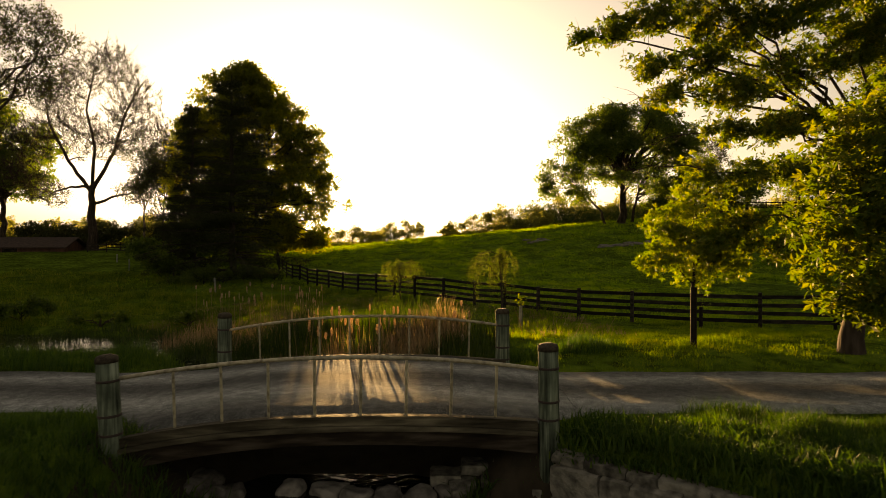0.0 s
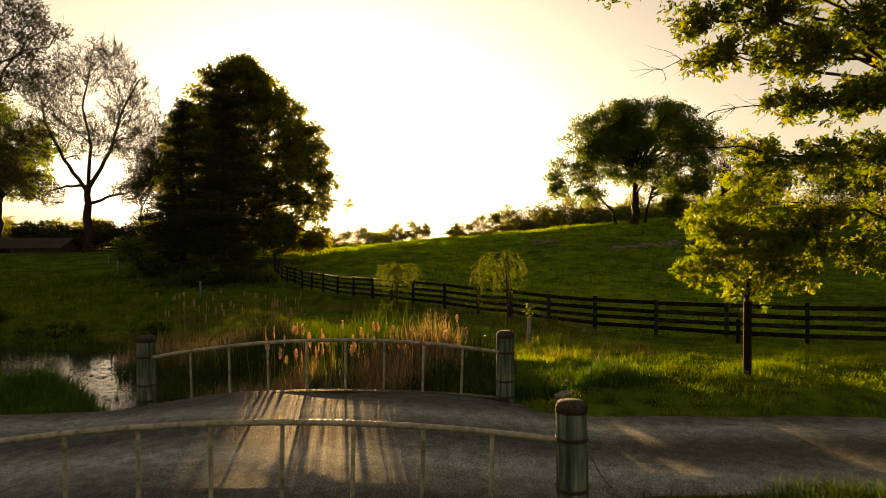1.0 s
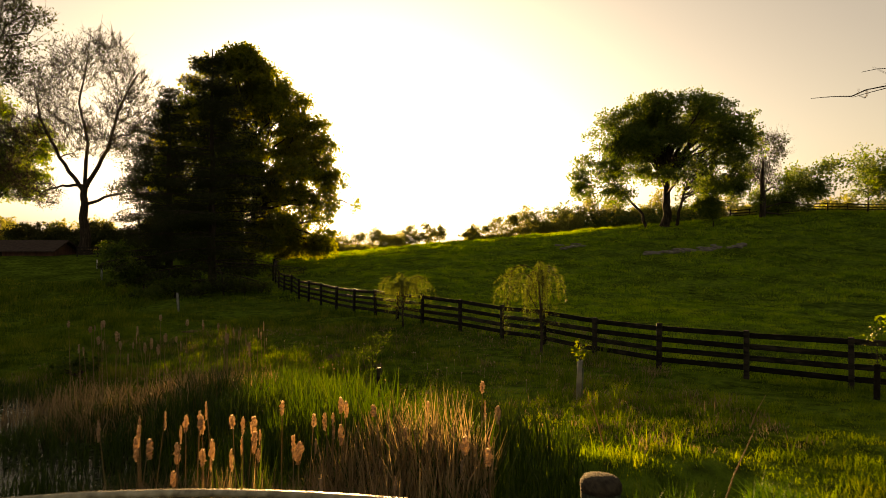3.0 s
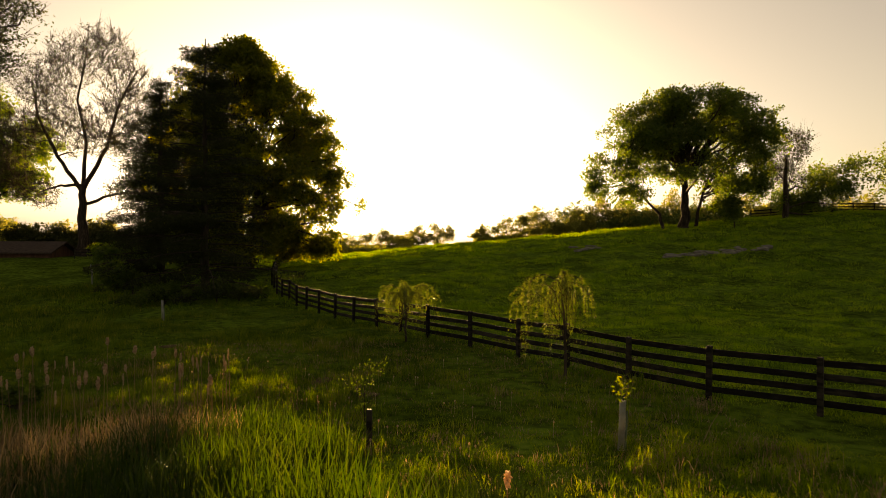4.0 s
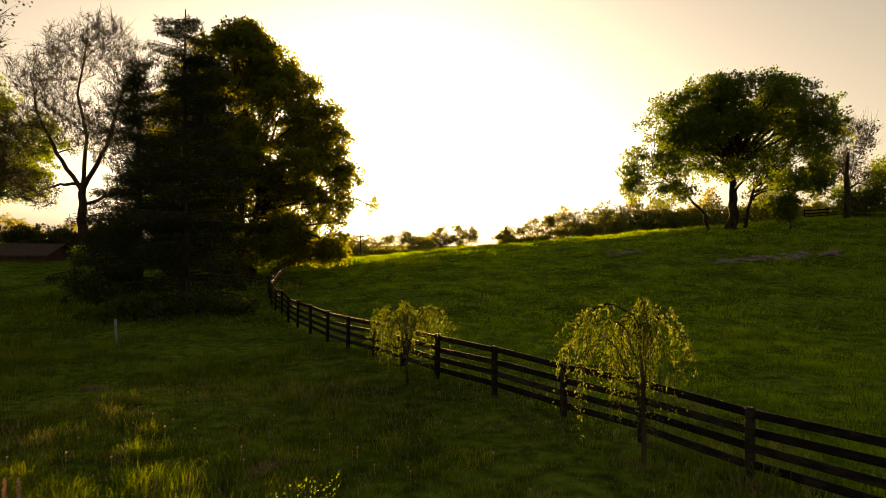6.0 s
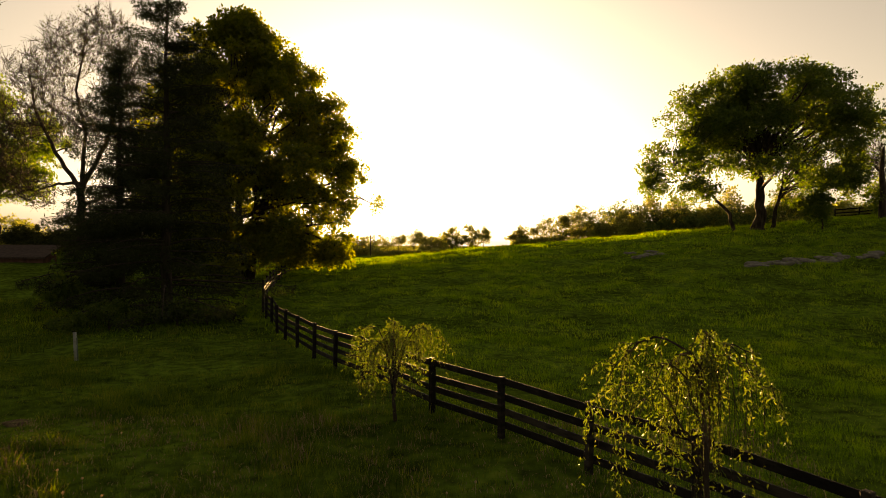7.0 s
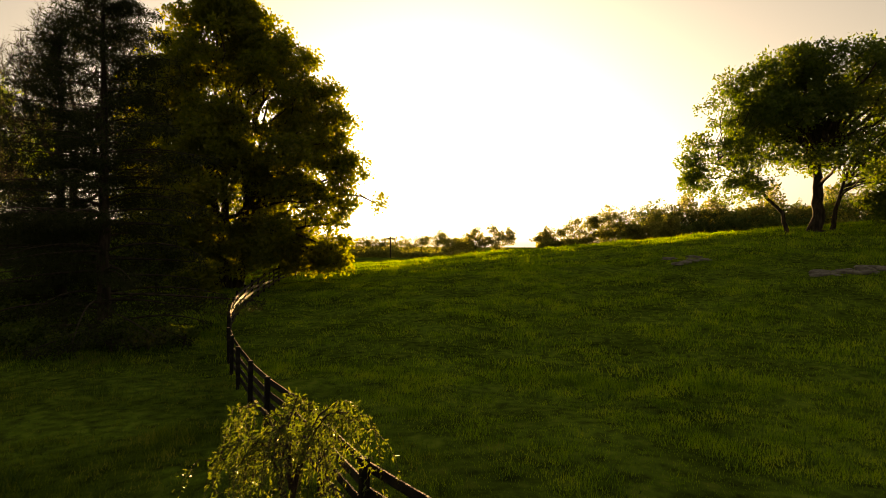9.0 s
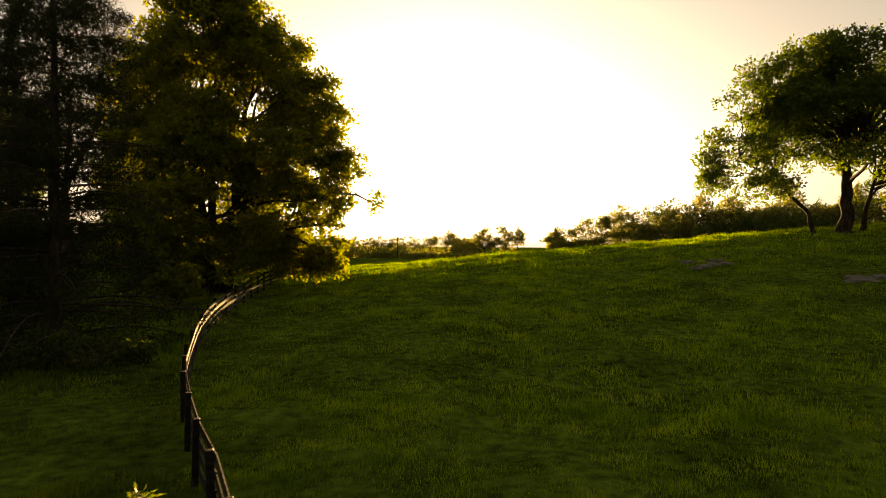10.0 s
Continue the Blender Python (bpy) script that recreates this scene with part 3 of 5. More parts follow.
def ball_lobes(seed, n, centre, radii, size, low=-0.8):
    """Lobes scattered over an egg-shaped crown."""
    rng = np.random.default_rng(seed)
    out = []
    for i in range(n):
        while True:
            d = rng.normal(size=3)
            d /= np.linalg.norm(d)
            if d[2] > low:
                break
        k = 0.72 if i else 0.0
        s = size * rng.uniform(0.75, 1.25)
        out.append((*(np.array(centre) + d * np.array(radii) * k * rng.uniform(0.75, 1.05)), s, s, s * 0.8))
    return out


def profile_lobes(seed, n, left, right, deep, size, low=0.0, hollow=0.0):
    """Lobes of leaf filling a crown whose outline is given as (height, reach) to either side; deep: its depth against its width,
    hollow: the height under which only the outer boughs carry leaves."""
    rng = np.random.default_rng(seed)
    zl, rl = zip(*sorted(left))
    zr, rr = zip(*sorted(right))
    out = []
    while len(out) < n:
        z = rng.uniform(low, max(zr[-1], zl[-1]))
        reach = max(np.interp(z, zl, rl), np.interp(z, zr, rr))
        if rng.random() * max(max(rl), max(rr)) > reach:
            continue
        a = rng.uniform(0, 2 * np.pi)
        side = np.interp(z, zr, rr) if math.cos(a) > 0 else np.interp(z, zl, rl)
        sz = size * rng.uniform(0.7, 1.2)
        k = rng.uniform(0.15, 1.0) ** 0.5
        if z < hollow and k < 0.75:
            continue
        r = max(0.0, side - sz * 0.95) * k
        top = min(z, max(zr[-1], zl[-1]) - sz * 0.6)
        out.append((r * math.cos(a), r * math.sin(a) * deep, top, sz, sz, sz * 0.8))
    for zs, rs, sign in ((zl, rl, -1), (zr, rr, 1)):
        for z in np.arange(max(low, zs[0]) + size * 0.5, zs[-1] - size * 0.5, size * 1.0):
            sz = size * rng.uniform(0.6, 1.0)
            out.append((sign * max(0.0, np.interp(z, zs, rs) - sz), rng.uniform(-1.5, 1.5), z, sz, sz, sz * 0.8))
    return out


# the great maple left of the pasture, wide at the foot and pointed
MX, MY = -23.5, 77.5
maple_right = ((1.2, 9.8), (2.7, 10.4), (5.0, 10.8), (8.7, 11.3), (10.3, 10.4), (13.8, 10.2), (16.4, 8.3), (18.8, 6.6), (20.2, 4.5), (21.8, 2.4), (23.2, 1.5))
maple_left = ((1.2, 7.0), (4.0, 9.8), (8.0, 10.0), (12.0, 9.4), (16.0, 8.2), (19.0, 6.6), (21.5, 4.4), (23.2, 2.4))
crown_tree("maple_tree", "tall broad maple in dense spring leaf behind the pasture fence", (MX, MY, gz(MX, MY)), profile_lobes(12, 150, maple_left, maple_right, 0.8, 2.0, 2.1) + [(9.0, -1.0, 2.0, 1.6, 2.0, 0.9), (7.6, 1.0, 2.1, 1.8, 2.0, 0.9), (6.0, -0.5, 2.1, 1.8, 2.0, 0.9)] + [(12.0, 0.2, 6.6, 0.9, 0.7, 0.6)], 8.5, 0.42, 6000, 32, 0.29, 0.5, M_LEAF_MAPLE, 11,
           stems=((-0.5, 0.0), (0.6, 0.2), (0.1, -0.5)), twig=0.024, layered=0.3, gap=-0.42, shell=0.42, limb=0.42)

# the round-crowned tree on the hill
OX, OY = 26.0, 94.0
oak_left = ((3.2, 10.8), (4.8, 12.6), (7.0, 12.8), (9.0, 12.2), (10.4, 9.4), (12.0, 10.2), (13.6, 10.6), (15.2, 8.4), (16.6, 6.0), (17.9, 2.6))
oak_right = ((3.6, 7.5), (5.4, 11.2), (10.0, 12.0), (12.3, 13.0), (14.4, 11.6), (16.0, 9.8), (16.9, 6.5), (17.9, 3.0))
crown_tree("hill_tree", "spreading round-crowned hardwood with twin trunk on the hill crest", (OX, OY, gz(OX, OY)), [(a, b, c * 0.95, d, e, f) for a, b, c, d, e, f in profile_lobes(78, 130, oak_left, oak_right, 0.72, 2.0, 3.5, hollow=6.2)], 6.4, 0.6, 4700, 20, 0.3, 0.55, M_LEAF_OAK, 23,
           stems=((0.0, 0.0),), twig=0.028, start=0.2, layered=0.3, gap=-0.29, shell=0.42, limb=0.34,
           stout=((((-2.7, -0.3, -0.3), (-3.2, -0.3, 1.7), (-5.4, -0.5, 4.0), (-9.0, -0.8, 6.6)), 0.22, 0.07), (((1.35, 0.3, -0.3), (1.6, 0.3, 2.0), (2.3, 0.2, 4.6)), 0.24, 0.13)))

# bare-branched sycamore
SX, SY = -52.5, 97.5
syc_lobes = [(2.5, 0, 26, 3.5, 4, 3.5), (-2, 0, 24.5, 3.5, 4, 3.5), (-5, 0, 21, 4, 4, 4), (5.5, 0, 20.5, 4.2, 4, 4), (-8.5, 0, 16, 3.6, 4, 3.5), (9.0, 0, 15.5, 4, 4, 3.6), (-2.5, 1, 16.5, 4, 4, 4), (3.5, -1, 15.5, 4, 4, 3.5),
             (-9.5, 0, 10.8, 3.2, 3.5, 2.6), (10, 0, 10.2, 3.4, 3.5, 2.6), (-5.5, 0, 8, 3, 3, 2), (6, 0, 8.2, 3, 3, 2)]
crown_tree("sycamore", "tall sycamore with pale crooked limbs and hardly any leaves", (SX, SY, gz(SX, SY)), [(x * 1.14, y, z * 1.06, rx * 1.1, ry, rz * 1.05) for x, y, z, rx, ry, rz in syc_lobes], 9.5, 0.75, 2300, 7, 0.2, 0.8, M_LEAF_FAR, 31, bark=M_BARK,
           twig=0.06, twigs=4, start=0.5, limb=0.34,
           stout=((((0, 0, 8.5), (-3.5, 0, 13.5), (-6.5, 0.3, 19.0), (-7.5, 0.5, 24.0)), 0.3, 0.08), (((0, 0, 9.0), (3.2, 0, 14.5), (5.2, -0.3, 20.5), (7.6, 0, 25.0)), 0.32, 0.08),
                  (((0, 0, 9.2), (0.3, 0.2, 15.5), (-0.8, 0, 21.0), (0.6, 0, 28.0)), 0.28, 0.07)))

# half-bare trees between the sycamore and the maple
for bx, by, bh, bw, sd in ((-43.5, 104, 19.0, 4.6, 33), (-38.5, 110, 16.0, 4.0, 34)):
    crown_tree("bare_tree", "slender half-bare tree with thin spring leaves beside the sycamore", (bx, by, gz(bx, by)),
               ball_lobes(sd, 12, (0, 0, bh * 0.6), (bw, bw, bh * 0.5), bw * 0.5), bh * 0.4, 0.28, 240, 14, 0.26, 0.9, M_LEAF_SKYLINE_HAZED, sd, twig=0.06, twigs=5, start=0.5)

# leafy trees at the far side of the creek meadow
crown_tree("broadleaf_tree", "broad green tree in full leaf beyond the meadow", (-73, 108, gz(-73, 108)), ball_lobes(5, 17, (0, 0, 16), (10, 10, 11), 4.2), 8, 0.6, 900, 50, 0.42, 0.85, M_LEAF_OAK, 41, twig=0.04, layered=0.3, gap=-0.3)
crown_tree("broadleaf_tree", "tall thinly leaved tree with long drooping limbs", (-50, 65, gz(-50, 65)),
           [(4, 0, 23, 5, 4, 3), (9, 0, 21.5, 3.4, 4, 2.2), (10.5, 0, 18.4, 2.4, 3.2, 1.6), (6, 1, 18.5, 3, 4, 2), (-3, 0, 22, 5, 5, 4), (0, 0, 27, 6, 5, 3), (8, 0, 25, 4, 4, 2.4), (11.4, 0, 23.2, 2.0, 2.5, 1.2), (12.6, 0.5, 22.8, 1.2, 1.6, 0.7), (10.8, 0, 20.4, 1.8, 2.2, 0.8)], 12, 0.5, 620, 22, 0.24, 0.7, M_LEAF_FAR, 43, twig=0.05, twigs=5, layered=0.3)


def conifer(name, label, base, height, radius, seed, first=0.06):
    """A tall dark conifer: whorls of drooping boughs carrying flat sprays."""
    rng = np.random.default_rng(seed)
    root = empty(name, base, label, "tree", "conifers by the maple")
    wood = Tubes()
    k = 14
    stem = wobble(np.stack([np.zeros(k), np.zeros(k), np.linspace(-0.3, height, k)], 1), 0.05, rng)
    wood.add(stem, np.linspace(0.32, 0.03, k), 9)
    limbs = Tubes()
    sprays = []
    z = height * first
    while z < height * 0.985:
        f = 1 - z / height
        reach = radius * (0.06 + 1.0 * f ** 0.62) * (1.0 if f < 0.9 else 0.85) * rng.uniform(0.7, 1.1)
        for _ in range(int(rng.integers(3, 6)) + int(f > 0.5)):
            a = rng.uniform(0, 2 * np.pi)
            ln = reach * rng.uniform(0.55, 1.12)
            out = np.array([math.cos(a), math.sin(a), 0.0])
            s = np.array([0, 0, z + rng.uniform(-0.2, 0.2)])
            rise = rng.uniform(-0.05, 0.25)
            q = bez(s, s + out * ln * 0.55 + np.array([0, 0, rise * ln]), s + out * ln + np.array([0, 0, (-0.12 + 0.3 * (1 - f)) * ln]), 7)
            limbs.add(q, 0.05 * (0.4 + f) * np.linspace(1, 0.2, 7), 4)
            n = int(110 * ln) + 14
            t = rng.uniform(0.12, 1.0, n)
            along = np.stack([np.interp(t, np.linspace(0, 1, 7), q[:, i]) for i in range(3)], 1)
            sidev = np.array([-out[1], out[0], 0])
            w = 0.24 * ln * np.sin(np.pi * np.clip(t * 0.85 + 0.12, 0, 1)) + 0.1
            along += sidev * (rng.uniform(-1, 1, n) * w)[:, None]
            along[:, 2] -= rng.uniform(0, 0.36, n) * (0.5 + w)
            sprays.append(along)
        z += rng.uniform(0.3, 0.62) * (0.72 + 0.6 * f)
    mesh_part("trunk", wood.mesh("trunk", M_BARK), root)
    tagged(mesh_part("branchwork", limbs.mesh("branchwork", M_BARK), root), kind="stuff")
    mesh_part("crown", leaf_mesh("crown", np.concatenate(sprays), 0.24, rng, M_NEEDLE, aspect=0.17, droop=0.6, fold=0.1), root)
    return root


conifer("conifer", "tall dark conifer with an open ragged top beside the maple", (-17.8, 55.0, gz(-17.8, 55.0)), 17.4, 6.6, 51)
conifer("conifer", "dark broad conifer with drooping lower boughs beside the maple", (-22.3, 58.0, gz(-22.3, 58.0)), 15.4, 5.4, 52)
crown_tree("bare_tree", "slender half-bare tree in the thicket behind the meadow", (-44.5, 97, gz(-44.5, 97)), ball_lobes(14, 9, (0, 0, 11), (3.5, 3, 7), 2.4), 6, 0.22, 220, 12, 0.28, 0.8, M_LEAF_FAR, 512, bark=M_BARK_PALE, twig=0.03, twigs=6)
crown_tree("bare_tree", "slender half-bare tree in the thicket behind the meadow", (-39.5, 92, gz(-39.5, 92)), ball_lobes(15, 9, (0, 0, 10), (3.5, 3, 7), 2.4), 6, 0.2, 220, 16, 0.28, 0.8, M_LEAF_FAR, 513, twig=0.03, twigs=6)

# young maple beside the lane, with its dark trunk guard
YX, YY = 6.25, 16.2
young = crown_tree("young_maple", "young maple with yellow-green backlit leaves beside the lane", (YX, YY, gz(YX, YY)),
                   [(0, 0, 3.7, 0.8, 0.8, 0.7), (-0.6, 0.1, 2.9, 0.75, 0.7, 0.6), (0.6, -0.1, 2.8, 0.75, 0.7, 0.6), (0.1, 0.5, 2.7, 0.8, 0.6, 0.6), (0, -0.5, 2.5, 0.85, 0.6, 0.6), (-0.8, 0, 2.2, 0.6, 0.6, 0.4),
                    (0.85, 0, 2.1, 0.55, 0.55, 0.4), (0.1, 0, 4.5, 0.4, 0.4, 0.5), (0.1, 0.1, 1.9, 0.7, 0.6, 0.35)], 2.1, 0.055, 350, 18, 0.108, 0.18, M_LEAF_YOUNG, 61, twig=0.007, shell=0.5, lobed=True)
g = Tubes()
zz = np.linspace(-0.05, 1.5, 60)
g.add(np.stack([np.zeros(60), np.zeros(60), zz], 1), 0.074 + 0.007 * (np.arange(60) % 2), 14)
mesh_part("trunk_guard", g.mesh("trunk_guard", M_DARKTUBE), young, "dark corrugated plastic trunk guard")

# the large roadside maple whose limbs hang over the lane
RX, RY = 9.7, 15.4
big_lobes = [(-6.4, 0, 7.45, 0.45, 0.5, 0.2), (-5.7, 0.1, 7.7, 0.6, 0.6, 0.3), (-4.8, 0, 7.9, 0.8, 0.8, 0.4), (-4.9, -0.2, 6.7, 0.6, 0.7, 0.3), (-4.3, 0.2, 6.2, 0.7, 0.8, 0.3), (-3.5, 0.3, 8.0, 0.9, 1.0, 0.6), (-3.6, -0.2, 6.9, 0.8, 0.8, 0.4),
             (-2.4, 0.2, 7.7, 1.0, 1.0, 0.6), (-2.8, 0, 6.2, 0.9, 0.9, 0.4), (-1.5, -0.3, 8.0, 1.1, 1.1, 0.7), (-1.5, 0.4, 6.7, 1.0, 1.0, 0.5), (-2.0, -0.1, 5.3, 0.8, 0.8, 0.35), (-2.9, 0.3, 5.3, 0.7, 0.7, 0.3), (-1.0, 0, 5.5, 0.9, 0.9, 0.4),
             (-0.4, 0.2, 7.1, 1.1, 1.1, 0.6), (0.4, -0.4, 7.6, 1.2, 1.2, 0.8), (-2.8, 0.2, 4.2, 0.8, 0.8, 0.3), (-1.7, -0.2, 4.3, 0.9, 0.9, 0.35), (-0.8, 0.2, 4.2, 0.9, 0.9, 0.4), (-2.4, 0.2, 3.1, 0.7, 0.7, 0.3), (-1.8, 0, 2.5, 0.7, 0.7, 0.3), (-1.0, 0.2, 3.2, 0.8, 0.8, 0.35),
             (-3.0, -0.4, 9.0, 1.2, 1.2, 0.8), (-1.6, 0.3, 9.6, 1.4, 1.4, 1.0), (0.2, 0, 9.2, 1.6, 1.6, 1.2), (1.8, 0.5, 7.2, 1.6, 1.6, 1.2), (0.8, -0.6, 5.8, 1.2, 1.2, 0.7), (-4.2, 0.3, 8.9, 0.8, 0.9, 0.5),
             (-3.4, -5.8, 4.4, 0.8, 0.8, 0.7), (-3.6, -5.9, 3.6, 0.85, 0.8, 0.7), (-3.75, -5.9, 2.8, 0.85, 0.8, 0.6), (-3.5, -5.8, 2.1, 0.8, 0.8, 0.5), (-2.9, -5.7, 1.6, 0.8, 0.8, 0.4), (-2.4, -5.2, 4.0, 1.0, 0.9, 0.9), (-2.3, -5.2, 2.8, 1.0, 0.9, 0.8)]
crown_tree("roadside_maple", "large maple with spreading limbs and backlit leaves over the lane", (RX, RY, gz(RX, RY)), big_lobes, 5.2, 0.25, 2000, 15, 0.145, 0.19, M_LEAF_ROAD, 71, twig=0.01, twigs=1, start=0.25, layered=0.2, limb=0.18,
           lobed=True, dead=((-5.9, -0.2, 4.3), (-4.6, 0.3, 5.0), (-5.4, 0.1, 5.9)))


def weeping(name, label, base, height, width, strands, seed, lean=0.0):
    """A small weeping tree: strands arch out of the top and hang down, small leaves along them."""
    rng = np.random.default_rng(seed)
    root = empty(name, base, label, "tree", "weeping saplings by the fence")
    wood = Tubes()
    h = height * 0.8
    stem = wobble(np.stack([np.linspace(0, -0.08, 8), np.zeros(8), np.linspace(-0.1, h, 8)], 1), 0.02, rng)
    wood.add(stem, np.linspace(0.05, 0.02, 8), 7)
    limbs = Tubes()
    leaves = []
    arms = []
    for i in range(9):
        a = 2 * np.pi * i / 9 + rng.uniform(-0.3, 0.3)
        out = np.array([math.cos(a) + lean, math.sin(a) * 0.8, 0.0])
        s = stem[int(rng.integers(3, 8))]
        reach = width * 0.5 * rng.uniform(0.35, 1.0)
        peak = height * rng.uniform(0.82, 1.03)
        q = wobble(bez(s, np.array([s[0], s[1], peak * 1.12]) + out * reach * 0.45, np.array([0, 0, peak * rng.uniform(0.72, 0.95)]) + out * reach, 9), 0.02, rng)
        limbs.add(q, np.linspace(0.018, 0.006, 9), 4)
        arms.append(q)
    for _ in range(strands):
        q0 = arms[int(rng.integers(0, 9))]
        s = q0[int(rng.integers(3, 9))]
        a = rng.uniform(0, 2 * np.pi)
        out = np.array([math.cos(a), math.sin(a), 0.0]) * rng.uniform(0.1, 0.45) * width * 0.3 + np.array([s[0], s[1], 0]) * 0.25
        drop = rng.uniform(0.12, 0.85) * height * (0.6 if rng.random() < 0.5 else 1.0)
        end = s + out + np.array([0, 0, -drop])
        end[2] = max(end[2], 0.2)
        q = wobble(bez(s, s + out * 0.9 + np.array([0, 0, 0.12]), end, 8), 0.025, rng)
        limbs.add(q, np.linspace(0.007, 0.002, 8), 3)
        n = int(rng.integers(26, 46))
        t = rng.uniform(0.1, 1.0, n)
        p = np.stack([np.interp(t, np.linspace(0, 1, 8), q[:, i]) for i in range(3)], 1)
        leaves.append(p + rng.normal(size=(n, 3)) * 0.022)
    mesh_part("trunk", wood.mesh("trunk", M_BARK), root)
    tagged(mesh_part("branchwork", limbs.mesh("branchwork", M_BARK), root), kind="stuff")
    mesh_part("crown", leaf_mesh("crown", np.concatenate(leaves), 0.075, rng, M_LEAF_WILLOW, aspect=0.28, droop=0.9), root)
    return root


weeping("weeping_sapling", "small weeping tree with fine golden-green leaves by the fence", (2.85, 31.5, gz(2.85, 31.5)), 3.25, 2.2, 150, 81, -0.4)
weeping("weeping_sapling", "smaller weeping tree with hanging twigs by the fence", (-2.45, 37.75, gz(-2.45, 37.75)), 2.5, 2.35, 170, 82)

# ---- pasture fence ----
FENCE = [(25.0, 17.6), (19.0, 20.9), (13.3, 24.1), (9.5, 26.4), (6.1, 28.9), (4.45, 31.0), (1.45, 35.3), (-0.1, 36.9), (-1.5, 38.2), (-4.5, 42.8), (-5.85, 44.6), (-7.43, 46.95), (-9.1, 49.5), (-10.6, 52.1), (-12.0, 54.9), (-13.95, 58.6), (-16.0, 63.6), (-17.8, 70.0), (-20.5, 79.8), (-21.2, 84.0), (-21.0, 92.0)]


def resample(points, step):
    p = np.array(points, dtype=float)
    d = np.concatenate([[0], np.cumsum(np.linalg.norm(np.diff(p, axis=0), axis=1))])
    s = np.arange(0, d[-1], step)
    k = np.linspace(0, d[-1], 400)
    x, y = np.interp(k, d, p[:, 0]), np.interp(k, d, p[:, 1])
    w = np.hanning(9)
    w /= w.sum()
    xs, ys = np.convolve(np.pad(x, 4, "edge"), w, "valid"), np.convolve(np.pad(y, 4, "edge"), w, "valid")
    return np.stack([np.interp(s, k, xs), np.interp(s, k, ys)], 1)


def post_fence(name, label, line, step, height, boards, seed):
    rng = np.random.default_rng(seed)
    at = resample(line, step)
    root = empty(name, (at[0][0], at[0][1], gz(*at[0])), label, "fence")
    off = Matrix.Translation((-at[0][0], -at[0][1], -gz(*at[0])))
    bm = box(bmesh.new(), (-0.065, -0.065, -0.4), (0.065, 0.065, height), 0.012)
    me = None
    tops = []
    for x, y in at:
        z = gz(x, y)
        tops.append(z)
    turn = np.degrees(np.arctan2(np.gradient(at[:, 1]), np.gradient(at[:, 0])))
    for (x, y), z, a in zip(at, tops, turn):
        m = off @ pose(x, y, z + rng.uniform(-0.05, 0.03), rng.normal() * 0.8, rng.normal() * 0.8, a)
        if me is None:
            me = part("post", bm, M_FENCE, root, m=m).data
        else:
            mesh_part("post", me, root, m=m)
    unit = None
    for i in range(len(at) - 1):
        a, b = Vector((*at[i], tops[i])), Vector((*at[i + 1], tops[i + 1]))
        d = b - a
        yaw = math.degrees(math.atan2(d.y, d.x))
        side = Vector((-d.y, d.x, 0)).normalized() * 0.075 * -1
        for h in boards:
            za, zb = rng.normal() * 0.012, rng.normal() * 0.012
            rise = math.degrees(math.atan2(d.z + zb - za, math.hypot(d.x, d.y)))
            m = off @ Matrix.Translation(a + side + Vector((0, 0, h + za))) @ Euler((0, 0, radians(yaw))).to_matrix().to_4x4() @ Euler((0, radians(-rise), 0)).to_matrix().to_4x4() @ Matrix.Diagonal((d.length + 0.02, 1, 1, 1))
            if unit is None:
                bm = box(bmesh.new(), (0, -0.0125, -0.075), (1, 0.0125, 0.075))
                unit = part("board", bm, M_FENCE, root, m=m).data
            else:
                mesh_part("board", unit, root, m=m)
    return root


post_fence("pasture_fence", "black four-board wooden pasture fence curving along the hill", FENCE, 2.46, 1.36, (0.28, 0.58, 0.88, 1.2), 91)

# ---- the bridge ----
BX0, BX1, BY0, BY1 = -4.72, 1.48, 9.35, 14.15
BC = (BX0 + BX1) / 2
bridge = empty("bridge", (BC, (BY0 + BY1) / 2, 0), "small arched wooden farm bridge with pipe railings and round posts", "bridge")
UN = Matrix.Translation((-BC, -(BY0 + BY1) / 2, 0))


def skew(x, y):
    """The side towards the creek mouth runs askew: its west end stands out from the lane."""
    return y - (0.44 * (BX1 - x) / (BX1 - BX0) if y < 12 else 0.0)


def arc(x, ends, mid):
    u = (x + 1.4) / 3.05
    return mid + (ends - mid) * u * u


def lathe(profile, sides=20, jitter=0.0, seed=0):
    rng = np.random.default_rng(seed)
    bm = bmesh.new()
    rings = []
    for r, z in profile:
        rings.append([bm.verts.new((r * (1 + jitter * rng.normal()) * math.cos(2 * math.pi * i / sides), r * (1 + jitter * rng.normal()) * math.sin(2 * math.pi * i / sides), z)) for i in range(sides)])
    for a, b in zip(rings[:-1], rings[1:]):
        for i in range(sides):
            bm.faces.new((a[i], a[(i + 1) % sides], b[(i + 1) % sides], b[i]))
    bm.faces.new(rings[0][::-1])
    bm.faces.new(rings[-1])
    return bm


